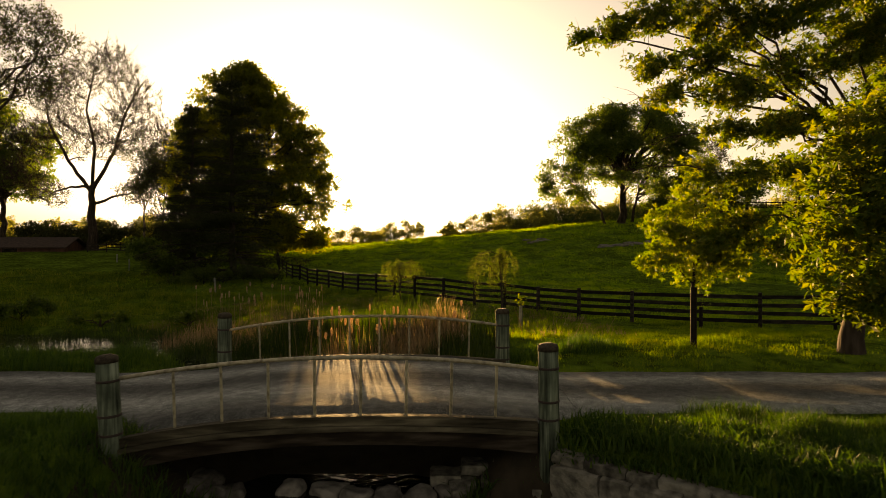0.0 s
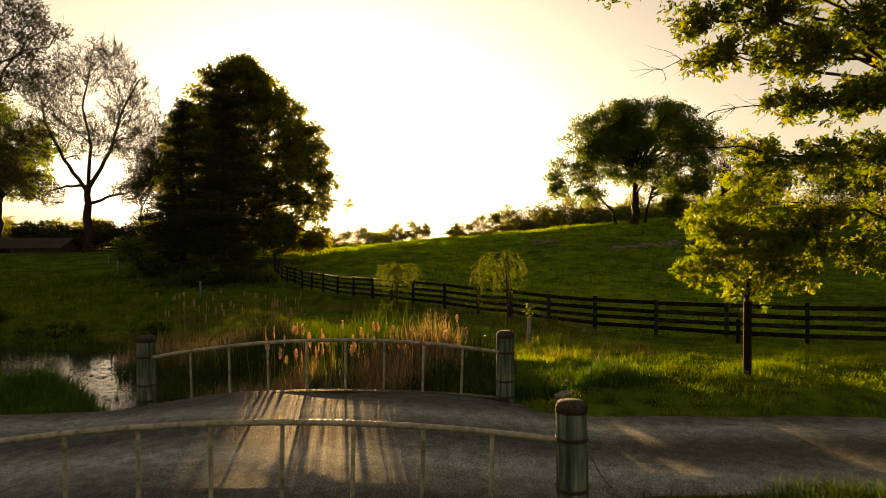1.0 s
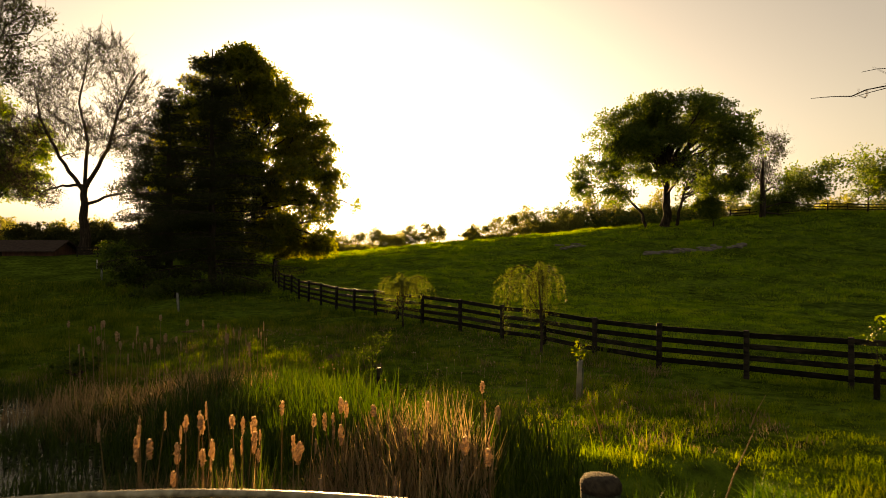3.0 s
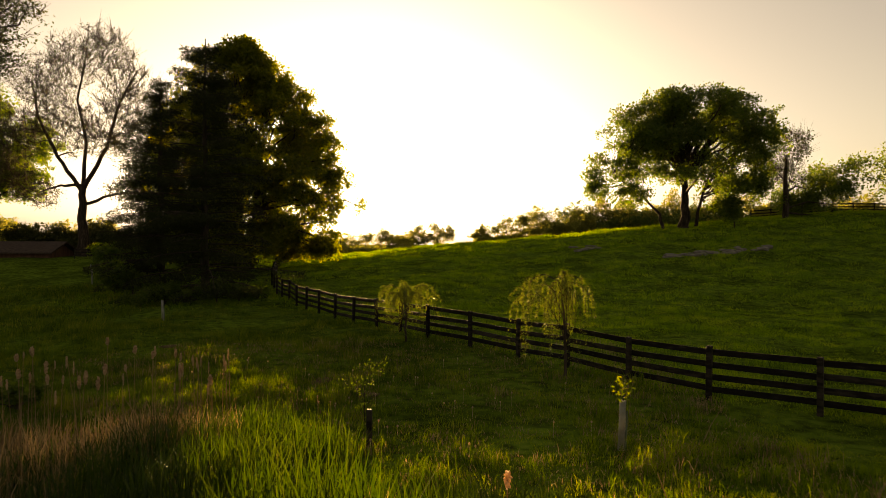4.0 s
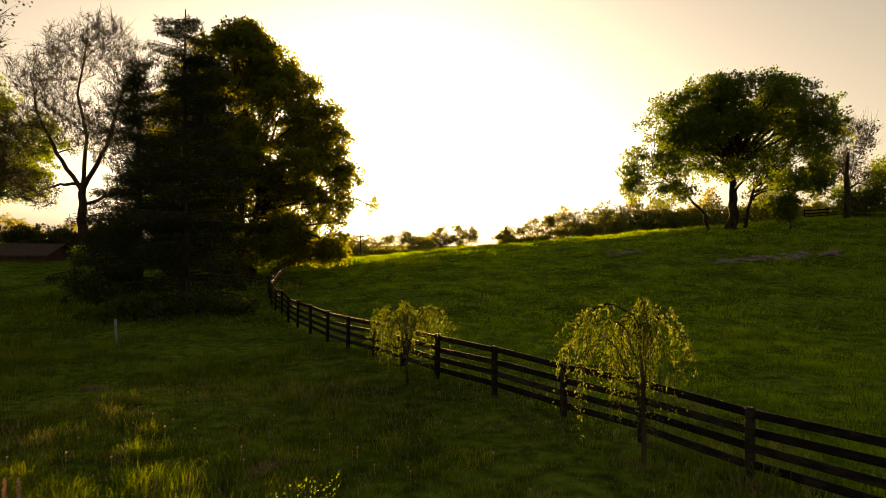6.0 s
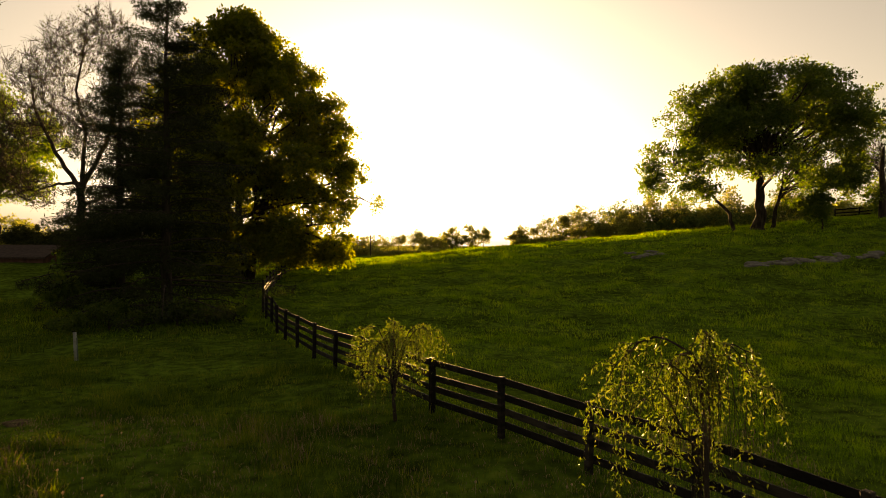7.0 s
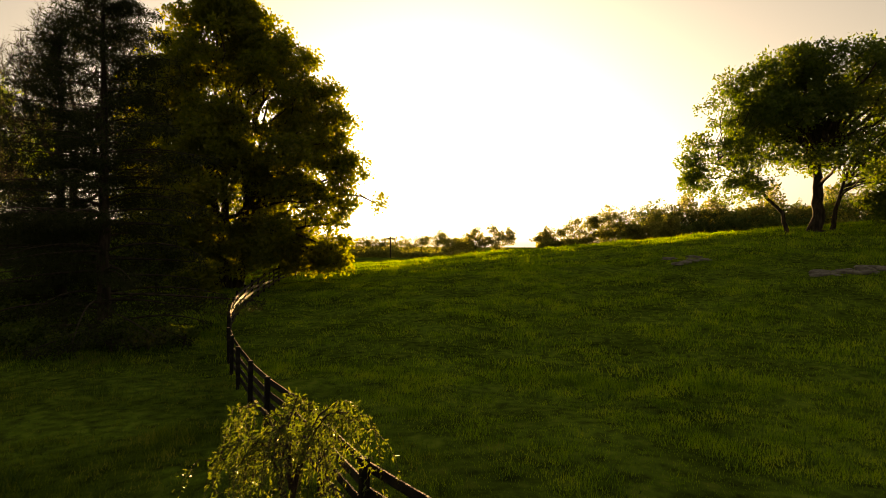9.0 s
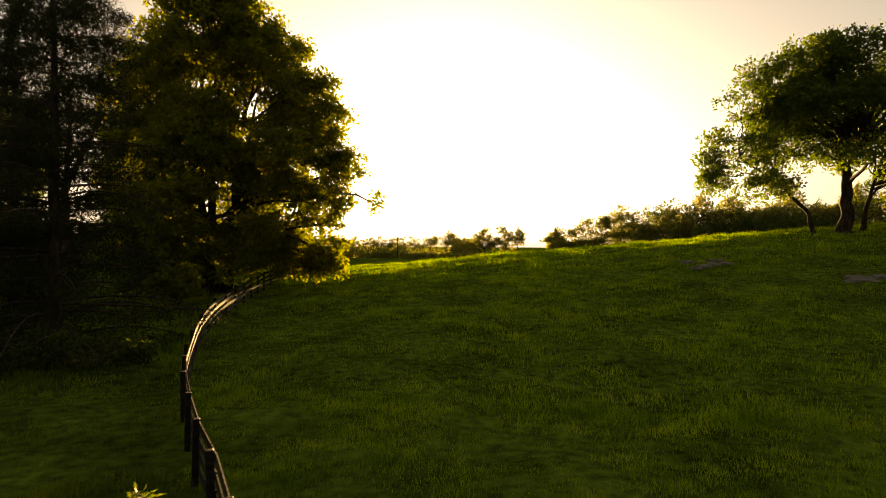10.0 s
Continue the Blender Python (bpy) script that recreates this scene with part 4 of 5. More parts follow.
def bridge_post(x, y, top, low, lean, seed):
    m = UN @ pose(x, y, 0, *lean)
    r = 0.148
    p = part("post", lathe([(r * 1.06, low), (r * 1.04, low + 0.4), (r, top - 0.3), (r * 0.99, top - 0.08)], 22, 0.012, seed), M_POST, bridge, "weathered round timber post", True, m)
    part("cap", lathe([(r * 1.03, top - 0.09), (r * 1.02, top - 0.035), (r * 0.9, top), (r * 0.5, top + 0.02)], 22, 0.02, seed), M_POST_CAP, p, "dark rotted post top", True)
    for z in (top - 0.34, top - 0.82, top - 1.08):
        if z > low + 0.1:
            part("band", lathe([(r * 1.035, z - 0.018), (r * 1.065, z - 0.014), (r * 1.065, z + 0.014), (r * 1.035, z + 0.018)], 22), M_IRON, p, "rusty iron band", True)


bridge_post(1.55, 9.45, 1.38, -0.6, (0, -1.0, 20), 1)
bridge_post(1.30, 14.2, 1.38, -0.6, (0, 0.3, 80), 2)
bridge_post(-4.58, 8.96, 1.3, -0.75, (0, -3.0, 0), 3)
bridge_post(-4.78, 14.2, 1.29, -0.6, (0, -1.0, 140), 4)


def railing(y, top_mid, top_ends, foot_mid, foot_ends, n):
    mid_y = (BY0 + BY1) / 2
    xs = np.linspace(BX0 + (0.2 if y < 12 else 0.02), BX1 - 0.02 if y < 12 else BX1 - 0.2, 26)
    t = Tubes()
    t.add(np.stack([xs - BC, [skew(x, y) - mid_y for x in xs], [arc(x, top_ends, top_mid) for x in xs]], 1), [0.03] * 26, 12)
    rail = mesh_part("rail", t.mesh("rail", M_RAIL), bridge, "cream painted bent pipe handrail")
    for i in range(n):
        x = (-3.77 + 4.55 * i / (n - 1)) if y < 12 else (-4.0 + 4.58 * i / (n - 1))
        a, b = arc(x, foot_ends, foot_mid) - 0.1, arc(x, top_ends, top_mid)
        k = Tubes()
        lean = (x - BC) * 0.012
        ys = skew(x, y) - mid_y
        k.add([(x - BC - lean, ys, a), (x - BC - lean * 0.5, ys, (a + b) / 2), (x - BC, ys, b)], [0.021, 0.021, 0.021], 8)
        mesh_part("baluster", k.mesh("baluster", M_RAIL), rail)


railing(BY0 + 0.08, 1.23, 0.985, 0.36, 0.22, 8)
railing(BY1 - 0.02, 1.245, 0.975, 0.39, 0.25, 8)


def arched_beam(name, y0, y1, top_mid, top_ends, depth_mid, depth_ends, label, mat):
    bm = bmesh.new()
    n = 24
    rows = []
    for i in range(n + 1):
        x = BX0 + 0.12 + (BX1 - BX0 - 0.24) * i / n
        t = arc(x, top_ends, top_mid) - 0.1 * max(0.0, -(x + 1.4) / 3.05) ** 3
        d = depth_mid + (depth_ends - depth_mid) * ((x - BC) / ((BX1 - BX0) / 2)) ** 2
        my = (BY0 + BY1) / 2
        rows.append([bm.verts.new((x - BC, skew(x, yy) - my, zz)) for yy, zz in ((y0, t - d), (y1, t - d), (y1, t), (y0, t))])
    for a, b in zip(rows[:-1], rows[1:]):
        for i in range(4):
            bm.faces.new((a[i], a[(i + 1) % 4], b[(i + 1) % 4], b[i]))
    bm.faces.new(rows[0])
    bm.faces.new(rows[-1][::-1])
    part(name, bm, mat, bridge, label)


for y0, y1 in ((BY0 - 0.05, BY0 + 0.14), (BY1 - 0.14, BY1 + 0.05)):
    arched_beam("kerb_timber", y0 + 0.02, y1 - 0.02, 0.415, 0.265, 0.13, 0.13, "worn kerb timber", M_PLANK)
    arched_beam("fascia_board", y0 - 0.012, y1 - 0.004, 0.276, 0.126, 0.07, 0.07, "grey fascia board", M_PLANK)
    arched_beam("arch_beam", y0 + 0.03, y1 - 0.03, 0.202, 0.05, 0.19, 0.26, "thick dark arched beam", M_BEAM_SHADED)
arched_beam("deck", BY0 + 0.1, BY1 - 0.1, 0.33, 0.08, 0.14, 0.14, "dark timber deck under the asphalt", M_BEAM_SHADED)

# ---- grass, reeds ----


def scatter(rng, n, x0, x1, y0, y1):
    return rng.uniform(x0, x1, n), rng.uniform(y0, y1, n)


def patches(x, y):
    """Uneven growth: broad patches with tussocks in them, from 0 to 1."""
    p = np.sin(x * 0.55 + 1.7 * np.sin(y * 0.41 + 0.3 * x)) * np.cos(y * 0.47 + 1.3 * np.sin(x * 0.37))
    q = np.sin(x * 2.1 + 1.5 * np.sin(y * 1.7)) * np.cos(y * 1.9 + 1.2 * np.sin(x * 1.3 + 0.5 * y))
    r = np.sin(x * 5.3 + 2.0 * np.sin(y * 3.1)) * np.cos(y * 4.7 + 1.9 * np.sin(x * 2.9))
    return np.clip(0.5 + 0.28 * p + 0.28 * q + 0.18 * r, 0, 1)


def grass_patch(seed, n, x0, x1, y0, y1, blades, height, width, spread, label, simple=False, lean=0.6, mat=None, side=0):
    rng = np.random.default_rng(seed)
    x, y = scatter(rng, n, x0, x1, y0, y1)
    patch = patches(x, y)
    flare = np.exp(-((x + 1.55) / 3.4) ** 6)
    ok = ((creek_gap(x, y) > 0.1) | (wall_back(x, y) > 0.5)) & ~((y > 10.42 - 1.4 * flare) & (y < 13.78 + 0.4 * flare))
    if side:
        ok &= side * (x - np.interp(y, [p[1] for p in FENCE], [p[0] for p in FENCE])) > 0
    ok &= (rng.random(n) < 0.2 + 0.9 * patch) & (wall_cut(x, y) < 0.55)
    x, y, patch = x[ok], y[ok], patch[ok]
    x, y, patch = np.repeat(x, blades), np.repeat(y, blades), np.repeat(patch, blades)
    x, y = x + rng.normal(size=len(x)) * spread, y + rng.normal(size=len(x)) * spread
    h = height * (0.32 + 1.7 * patch ** 2.2) * rng.uniform(0.5, 1.35, len(x))
    xyz = np.stack([x, y, ground_z(x, y) - 0.02], 1)
    me = blades_mesh("grass", xyz, h, width, rng, mat or M_GRASS, lean, simple=simple)
    tagged(new("grass", me), label, "grass", kind="stuff")


grass_patch(101, 19000, 1.2, 13, 5.6, 10.7, 6, 0.145, 0.013, 0.08, "long unmown grass on the near bank of the lane", lean=0.8, mat=M_BANK_SHADED)
grass_patch(102, 5000, -12, -4.0, 6.8, 10.7, 6, 0.19, 0.016, 0.08, "long unmown grass on the shaded creek bank", lean=0.8, mat=M_BANK_SHADED)
grass_patch(108, 22000, -46, -19, 20, 62, 5, 0.34, 0.04, 0.2, "rough grass of the far meadow", True, mat=M_MEADOW_SHADED)
grass_patch(109, 7000, -24, -4, 13.6, 18.6, 6, 0.26, 0.018, 0.1, "rough grass on the bank between lane and pond", mat=M_BANK_SHADED)
grass_patch(103, 24000, -2, 16, 13.5, 28, 6, 0.13, 0.012, 0.09, "green grass between the lane and the fence")
grass_patch(104, 16000, -20, 0, 18, 44, 6, 0.24, 0.022, 0.14, "rough meadow grass beside the creek", True, mat=M_MEADOW_SHADED)
grass_patch(105, 40000, -14, 20, 27, 52, 8, 0.15, 0.017, 0.16, "cropped pasture grass in uneven tufts", True, mat=M_PASTURE_LIT, side=1)
grass_patch(142, 15000, -17, 5, 27, 53, 7, 0.21, 0.017, 0.13, "long unmown meadow grass outside the fence", True, mat=M_MEADOW_SHADED, side=-1)
grass_patch(106, 40000, -27, 42, 50, 82, 7, 0.19, 0.032, 0.24, "cropped pasture grass on the hillside", True, mat=M_PASTURE_LIT)
grass_patch(107, 26000, -30, 62, 80, 106, 5, 0.26, 0.055, 0.28, "grass along the hill crest", True, mat=M_PASTURE_LIT)

grass_patch(110, 5200, -13, 6, 19, 38, 7, 0.2, 0.014, 0.13, "dry straw-coloured grass blades scattered in the meadow", lean=0.9, mat=M_STRAW)
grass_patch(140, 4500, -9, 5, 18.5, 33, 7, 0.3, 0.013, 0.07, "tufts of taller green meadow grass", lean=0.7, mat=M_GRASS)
grass_patch(141, 3000, -14, 26, 30, 60, 10, 0.22, 0.02, 0.12, "darker rank grass tussocks in the pasture", lean=0.8, mat=M_BANK_SHADED)


def reed_bed(seed, n, cx, cy, rx, ry, height, mat, name, label, lean=0.3, width=0.02):
    rng = np.random.default_rng(seed)
    a, r = rng.uniform(0, 2 * np.pi, n), np.sqrt(rng.random(n))
    x, y = cx + rx * r * np.cos(a), cy + ry * r * np.sin(a)
    h = height * rng.uniform(0.45, 1.1, n) * (1 - 0.4 * r ** 3) * (0.8 + 0.3 * np.sin(x * 2.3 + np.sin(y * 3.1)) * np.cos(y * 1.9))
    z = np.maximum(ground_z(x, y), WATER_Z - 0.2)
    ok = ~((y > 8.9) & (y < 14.5))
    x, y, z, h = x[ok], y[ok], z[ok], h[ok]
    me = blades_mesh(name, np.stack([x, y, z], 1), h, width, rng, mat, lean)
    tagged(new(name, me), label, "reeds", kind="stuff")


reed_bed(111, 7200, -2.1, 16.6, 2.7, 1.7, 1.6, M_STRAW, "dry_reeds", "dry tan cattail stalks standing in the creek", 0.28, 0.02)
reed_bed(112, 4000, -1.3, 18.2, 3.2, 2.6, 1.35, M_REED, "green_reeds", "fresh green reed blades among the cattails", 0.35, 0.022)
reed_bed(113, 2400, -7.2, 24.0, 3.2, 1.8, 1.45, M_STRAW, "dry_reeds", "dry tan cattail stalks at the pond edge", 0.45, 0.02)
reed_bed(114, 6500, -5.6, 22.8, 4.0, 2.6, 1.15, M_REED, "green_reeds", "fresh green reed blades at the pond edge", 0.4, 0.022)
reed_bed(118, 2600, 2.9, 16.1, 1.7, 1.0, 0.5, M_BANK_SHADED, "long_grass", "long green grass on the bank past the bridge", 0.6, 0.016)
reed_bed(119, 500, -1.9, 16.5, 0.75, 0.6, 1.95, M_REED, "green_reeds", "tall dense green reeds behind the bridge", 0.2, 0.024)
reed_bed(120, 1500, -5.8, 19.5, 1.5, 0.8, 1.0, M_REED, "green_reeds", "dark rushes on the near edge of the pond", 0.4, 0.02)
reed_bed(123, 900, -4.6, 18.8, 1.5, 0.9, 1.1, M_STRAW, "dry_reeds", "bent dry stalks on the near edge of the pond", 0.8, 0.016)
reed_bed(124, 2000, 2.2, 16.2, 1.0, 1.0, 0.8, M_BANK_SHADED, "long_grass", "dark grass in the ditch past the bridge", 0.7, 0.018)
reed_bed(115, 1500, 0.0, 15.3, 1.6, 0.9, 0.9, M_REED, "green_reeds", "green rushes beside the bridge", 0.5, 0.02)


def cattails(seed, n, cx, cy, rx, ry, top):
    rng = np.random.default_rng(seed)
    for _ in range(n):
        a, r = rng.uniform(0, 2 * np.pi), math.sqrt(rng.random())
        x, y = cx + rx * r * math.cos(a), cy + ry * r * math.sin(a)
        z = max(gz(x, y), WATER_Z)
        h = top + rng.uniform(-0.45, 0.25) - z
        lx, ly = rng.normal() * 0.05 * h, rng.normal() * 0.05 * h
        root = empty("cattail", (x, y, z), "tall dry cattail with a fluffy burst seed head", "cattail", "cattails in the creek")
        t = Tubes()
        t.add([(0, 0, -0.1), (lx * 0.4, ly * 0.4, h * 0.5), (lx, ly, h)], [0.008, 0.007, 0.004], 5)
        mesh_part("stalk", t.mesh("stalk", M_STRAW), root)
        ln, fat = rng.uniform(0.15, 0.27), rng.choice((0.016, 0.024, 0.032, 0.042))
        rings, sides = 11, 8
        k = np.linspace(0, 1, rings)
        fluff = fat * (0.25 + 0.75 * np.sin(np.pi * (0.06 + 0.88 * k)) ** 0.6)[:, None] * rng.uniform(0.35, 1.35, (rings, sides))
        ang = np.linspace(0, 2 * np.pi, sides, endpoint=False)[None] + rng.normal(size=(rings, 1)) * 0.2
        v = np.stack([lx + fluff * np.cos(ang), ly + fluff * np.sin(ang), h - ln + ln * k[:, None] + rng.normal(size=(rings, sides)) * 0.008], -1)
        a, b = np.arange(rings - 1)[:, None] * sides + np.arange(sides), np.arange(rings - 1)[:, None] * sides + (np.arange(sides) + 1) % sides
        mesh_part("seed_head", array_mesh("seed_head", v, np.stack([a, b, b + sides, a + sides], -1).reshape(-1, 4), M_FLUFF), root, "pale fluffy burst seed head")


cattails(121, 26, -3.0, 16.9, 0.9, 1.0, 1.0)
cattails(125, 34, -0.4, 17.2, 1.6, 1.6, 0.98)
cattails(122, 44, -7.0, 25.0, 2.5, 1.3, 0.98)


def floating_weed(seed, n):
    rng = np.random.default_rng(seed)
    x, y = rng.uniform(-24, -3, n), rng.uniform(15, 30, n)
    ok = (creek_gap(x, y) < 0.4) & (patches(x * 1.5, y * 1.5) > 0.42)
    x, y = x[ok], y[ok]
    a, s = rng.uniform(0, 6.3, len(x)), rng.uniform(0.03, 0.08, len(x))
    v = np.stack([np.stack([x + s * np.cos(a + t), y + s * np.sin(a + t), np.full(len(x), WATER_Z + 0.012) + 0.01 * rng.random(len(x))], 1) for t in (0, 1.5, 3.0, 4.6)], 1)
    me = array_mesh("water_weed", v, np.arange(len(x))[:, None] * 4 + np.array([[0, 1, 2, 3]]), M_REED)
    tagged(new("water_weed", me), "small green weed leaves floating on the pond", "water plants", kind="stuff")


floating_weed(131, 5200)
reed_bed(116, 2600, -10.5, 19.2, 4.0, 0.9, 0.5, M_REED, "green_reeds", "rushes along the near edge of the pond", 0.4, 0.02)
reed_bed(126, 2600, -7.6, 17.6, 2.6, 1.0, 0.62, M_BANK_SHADED, "long_grass", "dark rank grass on the bank beside the bridge", 0.5, 0.02)
reed_bed(117, 1800, -13.5, 25.6, 4.0, 1.2, 0.75, M_REED, "green_reeds", "rushes along the far edge of the pond", 0.4, 0.02)

# ---- stones, walls by the creek ----


def stone(name, label, at, size, seed, mat, category="stone", group="", rough=0.16):
    rng = np.random.default_rng(seed)
    bm = bmesh.new()
    bmesh.ops.create_icosphere(bm, subdivisions=3, radius=0.5)
    off = Vector(rng.uniform(-50, 50, 3))
    for v in bm.verts:
        d = v.co.normalized()
        q = Vector([math.copysign(abs(c) ** 0.65, c) for c in d])
        v.co = q * 0.5 * (1 + rough * 2.2 * noise.noise(d * 1.3 + off) + rough * 0.7 * noise.noise(d * 4 + off))
        v.co = Vector((v.co.x * size[0], v.co.y * size[1], v.co.z * size[2]))
    me = bpy.data.meshes.new(name)
    bm.to_mesh(me)
    bm.free()
    me.materials.append(mat)
    me.polygons.foreach_set("use_smooth", [True] * len(me.polygons))
    ob = new(name, me)
    ob.matrix_world = pose(*at, rng.uniform(-8, 8), rng.uniform(-8, 8), rng.uniform(0, 360))
    return tagged(ob, label, category, group)


_r = random.Random(7)
for i, x in enumerate((-3.3, -2.35, -1.75, -1.3, -0.85, -0.35, 0.2)):
    y = 9.95 + _r.uniform(-0.2, 0.25)
    stone("creek_stone", "pale rounded field stone at the water under the bridge", (x, y, -1.02), (0.62 + _r.uniform(-0.2, 0.1), 0.45, 0.34), 200 + i, M_STONE, group="stones under the bridge")


def block(name, label, size, seed, group, m):
    """A roughly squared stone with uneven faces and worn edges."""
    rng = np.random.default_rng(seed)
    bm = bmesh.new()
    bmesh.ops.create_cube(bm, size=1.0)
    for v in bm.verts:
        v.co = Vector([c * s * (1 + rng.uniform(-0.13, 0.07)) for c, s in zip(v.co, size)])
    bmesh.ops.subdivide_edges(bm, edges=bm.edges[:], cuts=4, use_grid_fill=True)
    off = Vector(rng.uniform(-50, 50, 3))
    for v in bm.verts:
        u = Vector([2 * c / s for c, s in zip(v.co, size)])
        edge = sum(max(0.0, abs(c) - 0.72) for c in u) - max(0.0, max(abs(c) for c in u) - 0.72)
        v.co = v.co * (1 - 0.16 * edge) + Vector((1, 1, 1)) * 0.02 * noise.noise(v.co * 7 + off)
        v.co += v.co.normalized() * 0.035 * noise.noise(v.co * 3 + off)
    me = bpy.data.meshes.new(name)
    bm.to_mesh(me)
    bm.free()
    me.materials.append(M_WALL_STONE)
    ob = new(name, me)
    ob.matrix_world = m
    return tagged(ob, label, "stone", group)


for i, (x, y, z, w, h) in enumerate(((1.2, 9.75, -0.62, 0.42, 0.2), (0.82, 9.72, -0.74, 0.5, 0.24), (0.35, 9.78, -0.84, 0.52, 0.22), (1.28, 9.6, -0.86, 0.46, 0.26), (0.8, 9.55, -0.97, 0.6, 0.2), (0.28, 9.6, -1.02, 0.55, 0.2), (1.05, 10.0, -0.5, 0.5, 0.16), (0.55, 10.05, -0.62, 0.6, 0.18), (0.05, 10.1, -0.8, 0.5, 0.2))):
    block("creek_stone", "flat grey rubble stone in the bridge abutment", (w, 0.5, h), 220 + i, "abutment stones", pose(x, y, z, _r.uniform(-5, 5), _r.uniform(-6, 6), _r.uniform(-15, 15)))
WALL_ROWS = ((-0.16, 0.14, (0.5, 0.62, 0.44, 0.66, 0.5, 0.6, 0.5, 0.6)), (-0.48, 0.5, (0.78, 0.46, 0.66, 0.5, 0.72, 0.5, 0.6)), (-0.92, 0.42, (0.6, 0.7, 0.5, 0.66, 0.6, 0.7)))
for row, (z, h, widths) in enumerate(WALL_ROWS):
    along = 0.02
    for i, w in enumerate(widths):
        a = along + w / 2
        out = 0.02 + 0.06 * row + _r.uniform(-0.02, 0.03)
        x, y = 1.62 + 0.749 * a - 0.662 * out, 9.3 - 0.662 * a - 0.749 * out
        block("wall_stone", "large flat-faced grey stone of the creek retaining wall", (w * 1.04, 0.34, h * _r.uniform(0.95, 1.1)), 240 + 10 * row + i, "creek retaining wall", pose(x, y, z, 8 + _r.uniform(-2, 2), _r.uniform(-2.5, 2.5), -41.5 + _r.uniform(-3, 3)))
        along += w
for i in range(9):
    y = 14.95 + 0.26 * i
    x = 2.5 + 0.55 * (y - 15.1) + 0.02 * i * i * 0.2
    for k in (0, 1):
        block("wall_stone", "flat thin capstone of the low wall in the grass", (0.34, 0.3 - 0.04 * k, 0.1), 700 + 2 * i + k, "low wall in the grass", pose(x - 0.03 * (1 - k), y, 0.02 + 0.11 * k - 0.012 * i, _r.uniform(-4, 4), _r.uniform(-4, 4), 62 + _r.uniform(-8, 8)))
mortar = box(bmesh.new(), (0, -0.05, -1.3), (4.3, 0.2, -0.1))
me = bpy.data.meshes.new("wall_core")
mortar.to_mesh(me)
mortar.free()
me.materials.append(M_MUD)
core = new("wall_core", me)
core.matrix_world = pose(1.66, 9.28, 0, 0, 0, -41.5)
tagged(core, "dark earth and crumbling mortar behind the wall stones", "wall", kind="structure")
for i in range(8):
    stone("creek_stone", "dark stone on the shaded bank by the bridge", (-4.3 + _r.uniform(-0.4, 0.9), 9.3 + _r.uniform(-0.5, 0.6), -0.95 + 0.3 * _r.random()), (0.5, 0.4, 0.28), 280 + i, M_STONE, group="abutment stones")
for i in range(30):
    t = _r.random()
    x, y = 17.6 + 10.4 * t + _r.uniform(-0.4, 0.4), 73.6 + 2.0 * t + _r.uniform(-0.9, 0.9)
    s = _r.uniform(0.6, 1.25)
    stone("field_rock", "low flat grey rock breaking out of the pasture", (x, y, gz(x, y) - 0.02), (1.3 * s, 0.8 * s, 0.34 * s), 300 + i, M_ROCK, "rock", "rock outcrop on the hill")
for i in range(9):
    x, y = 10.2 + _r.uniform(0, 3.6), 79.0 + _r.uniform(-0.6, 2.6)
    stone("field_rock", "low grey rock breaking out of the pasture", (x, y, gz(x, y)), (1.1, 0.7, 0.3), 335 + i, M_ROCK, "rock", "rock outcrop on the hill")


def weeds(seed, spots, label):
    """Tufts of broad arching blades at (x, y, height, blades)."""
    rng = np.random.default_rng(seed)
    at, tall = [], []
    for x, y, h, n in spots:
        px, py = x + rng.normal(size=n) * 0.10, y + rng.normal(size=n) * 0.10
        at.append(np.stack([px, py, np.maximum(ground_z(px, py), gz(x, y) - 0.08) - 0.02], 1))
        tall.append(h * rng.uniform(0.6, 1.1, n))
    me = blades_mesh("weeds", np.concatenate(at), np.concatenate(tall), 0.026, rng, M_BANK_SHADED, 0.95)
    tagged(new("weeds", me), label, "weeds", kind="stuff")


weeds(900, [(1.95 + 0.22 * i + _r.uniform(-0.2, 0.2), 9.75 - 0.09 * i + _r.uniform(-0.45, 0.35), _r.uniform(0.2, 0.32), 46) for i in range(16)]
      + [(1.64 + 0.749 * a, 9.32 - 0.662 * a, _r.uniform(0.16, 0.28), 34) for a in np.arange(0.1, 4.6, 0.11)]
      + [(1.95 + 0.749 * a + 0.662 * b, 9.3 - 0.662 * a + 0.749 * b, _r.uniform(0.2, 0.36), 34) for a in np.arange(0.0, 4.8, 0.2) for b in (-0.12, 0.1, 0.3, 0.5)], "broad arching green weeds overhanging the creek wall")
weeds(930, [(0.25, 9.5, 0.4, 44), (-0.1, 9.45, 0.35, 44), (0.55, 9.4, 0.4, 44), (-2.9, 9.3, 0.45, 44), (-3.3, 9.35, 0.5, 44), (-2.5, 9.5, 0.35, 44)]
      + [(-4.3 + 0.42 * i, 9.1 + _r.uniform(-0.3, 0.3), 0.5, 50) for i in range(6)], "dark weeds under the edge of the bridge")
for i, (x, y) in enumerate(((-4.2, 30.9), (-2.7, 29.2), (-11.8, 37.3), (-6.4, 28.0))):
    stone("soil_mound", "low mound of bare brown soil in the meadow", (x, y, gz(x, y) - 0.02), (0.8, 0.5, 0.14), 350 + i, M_SOIL, "soil", "soil mounds in the meadow", rough=0.2)

# ---- tree tubes, stakes ----


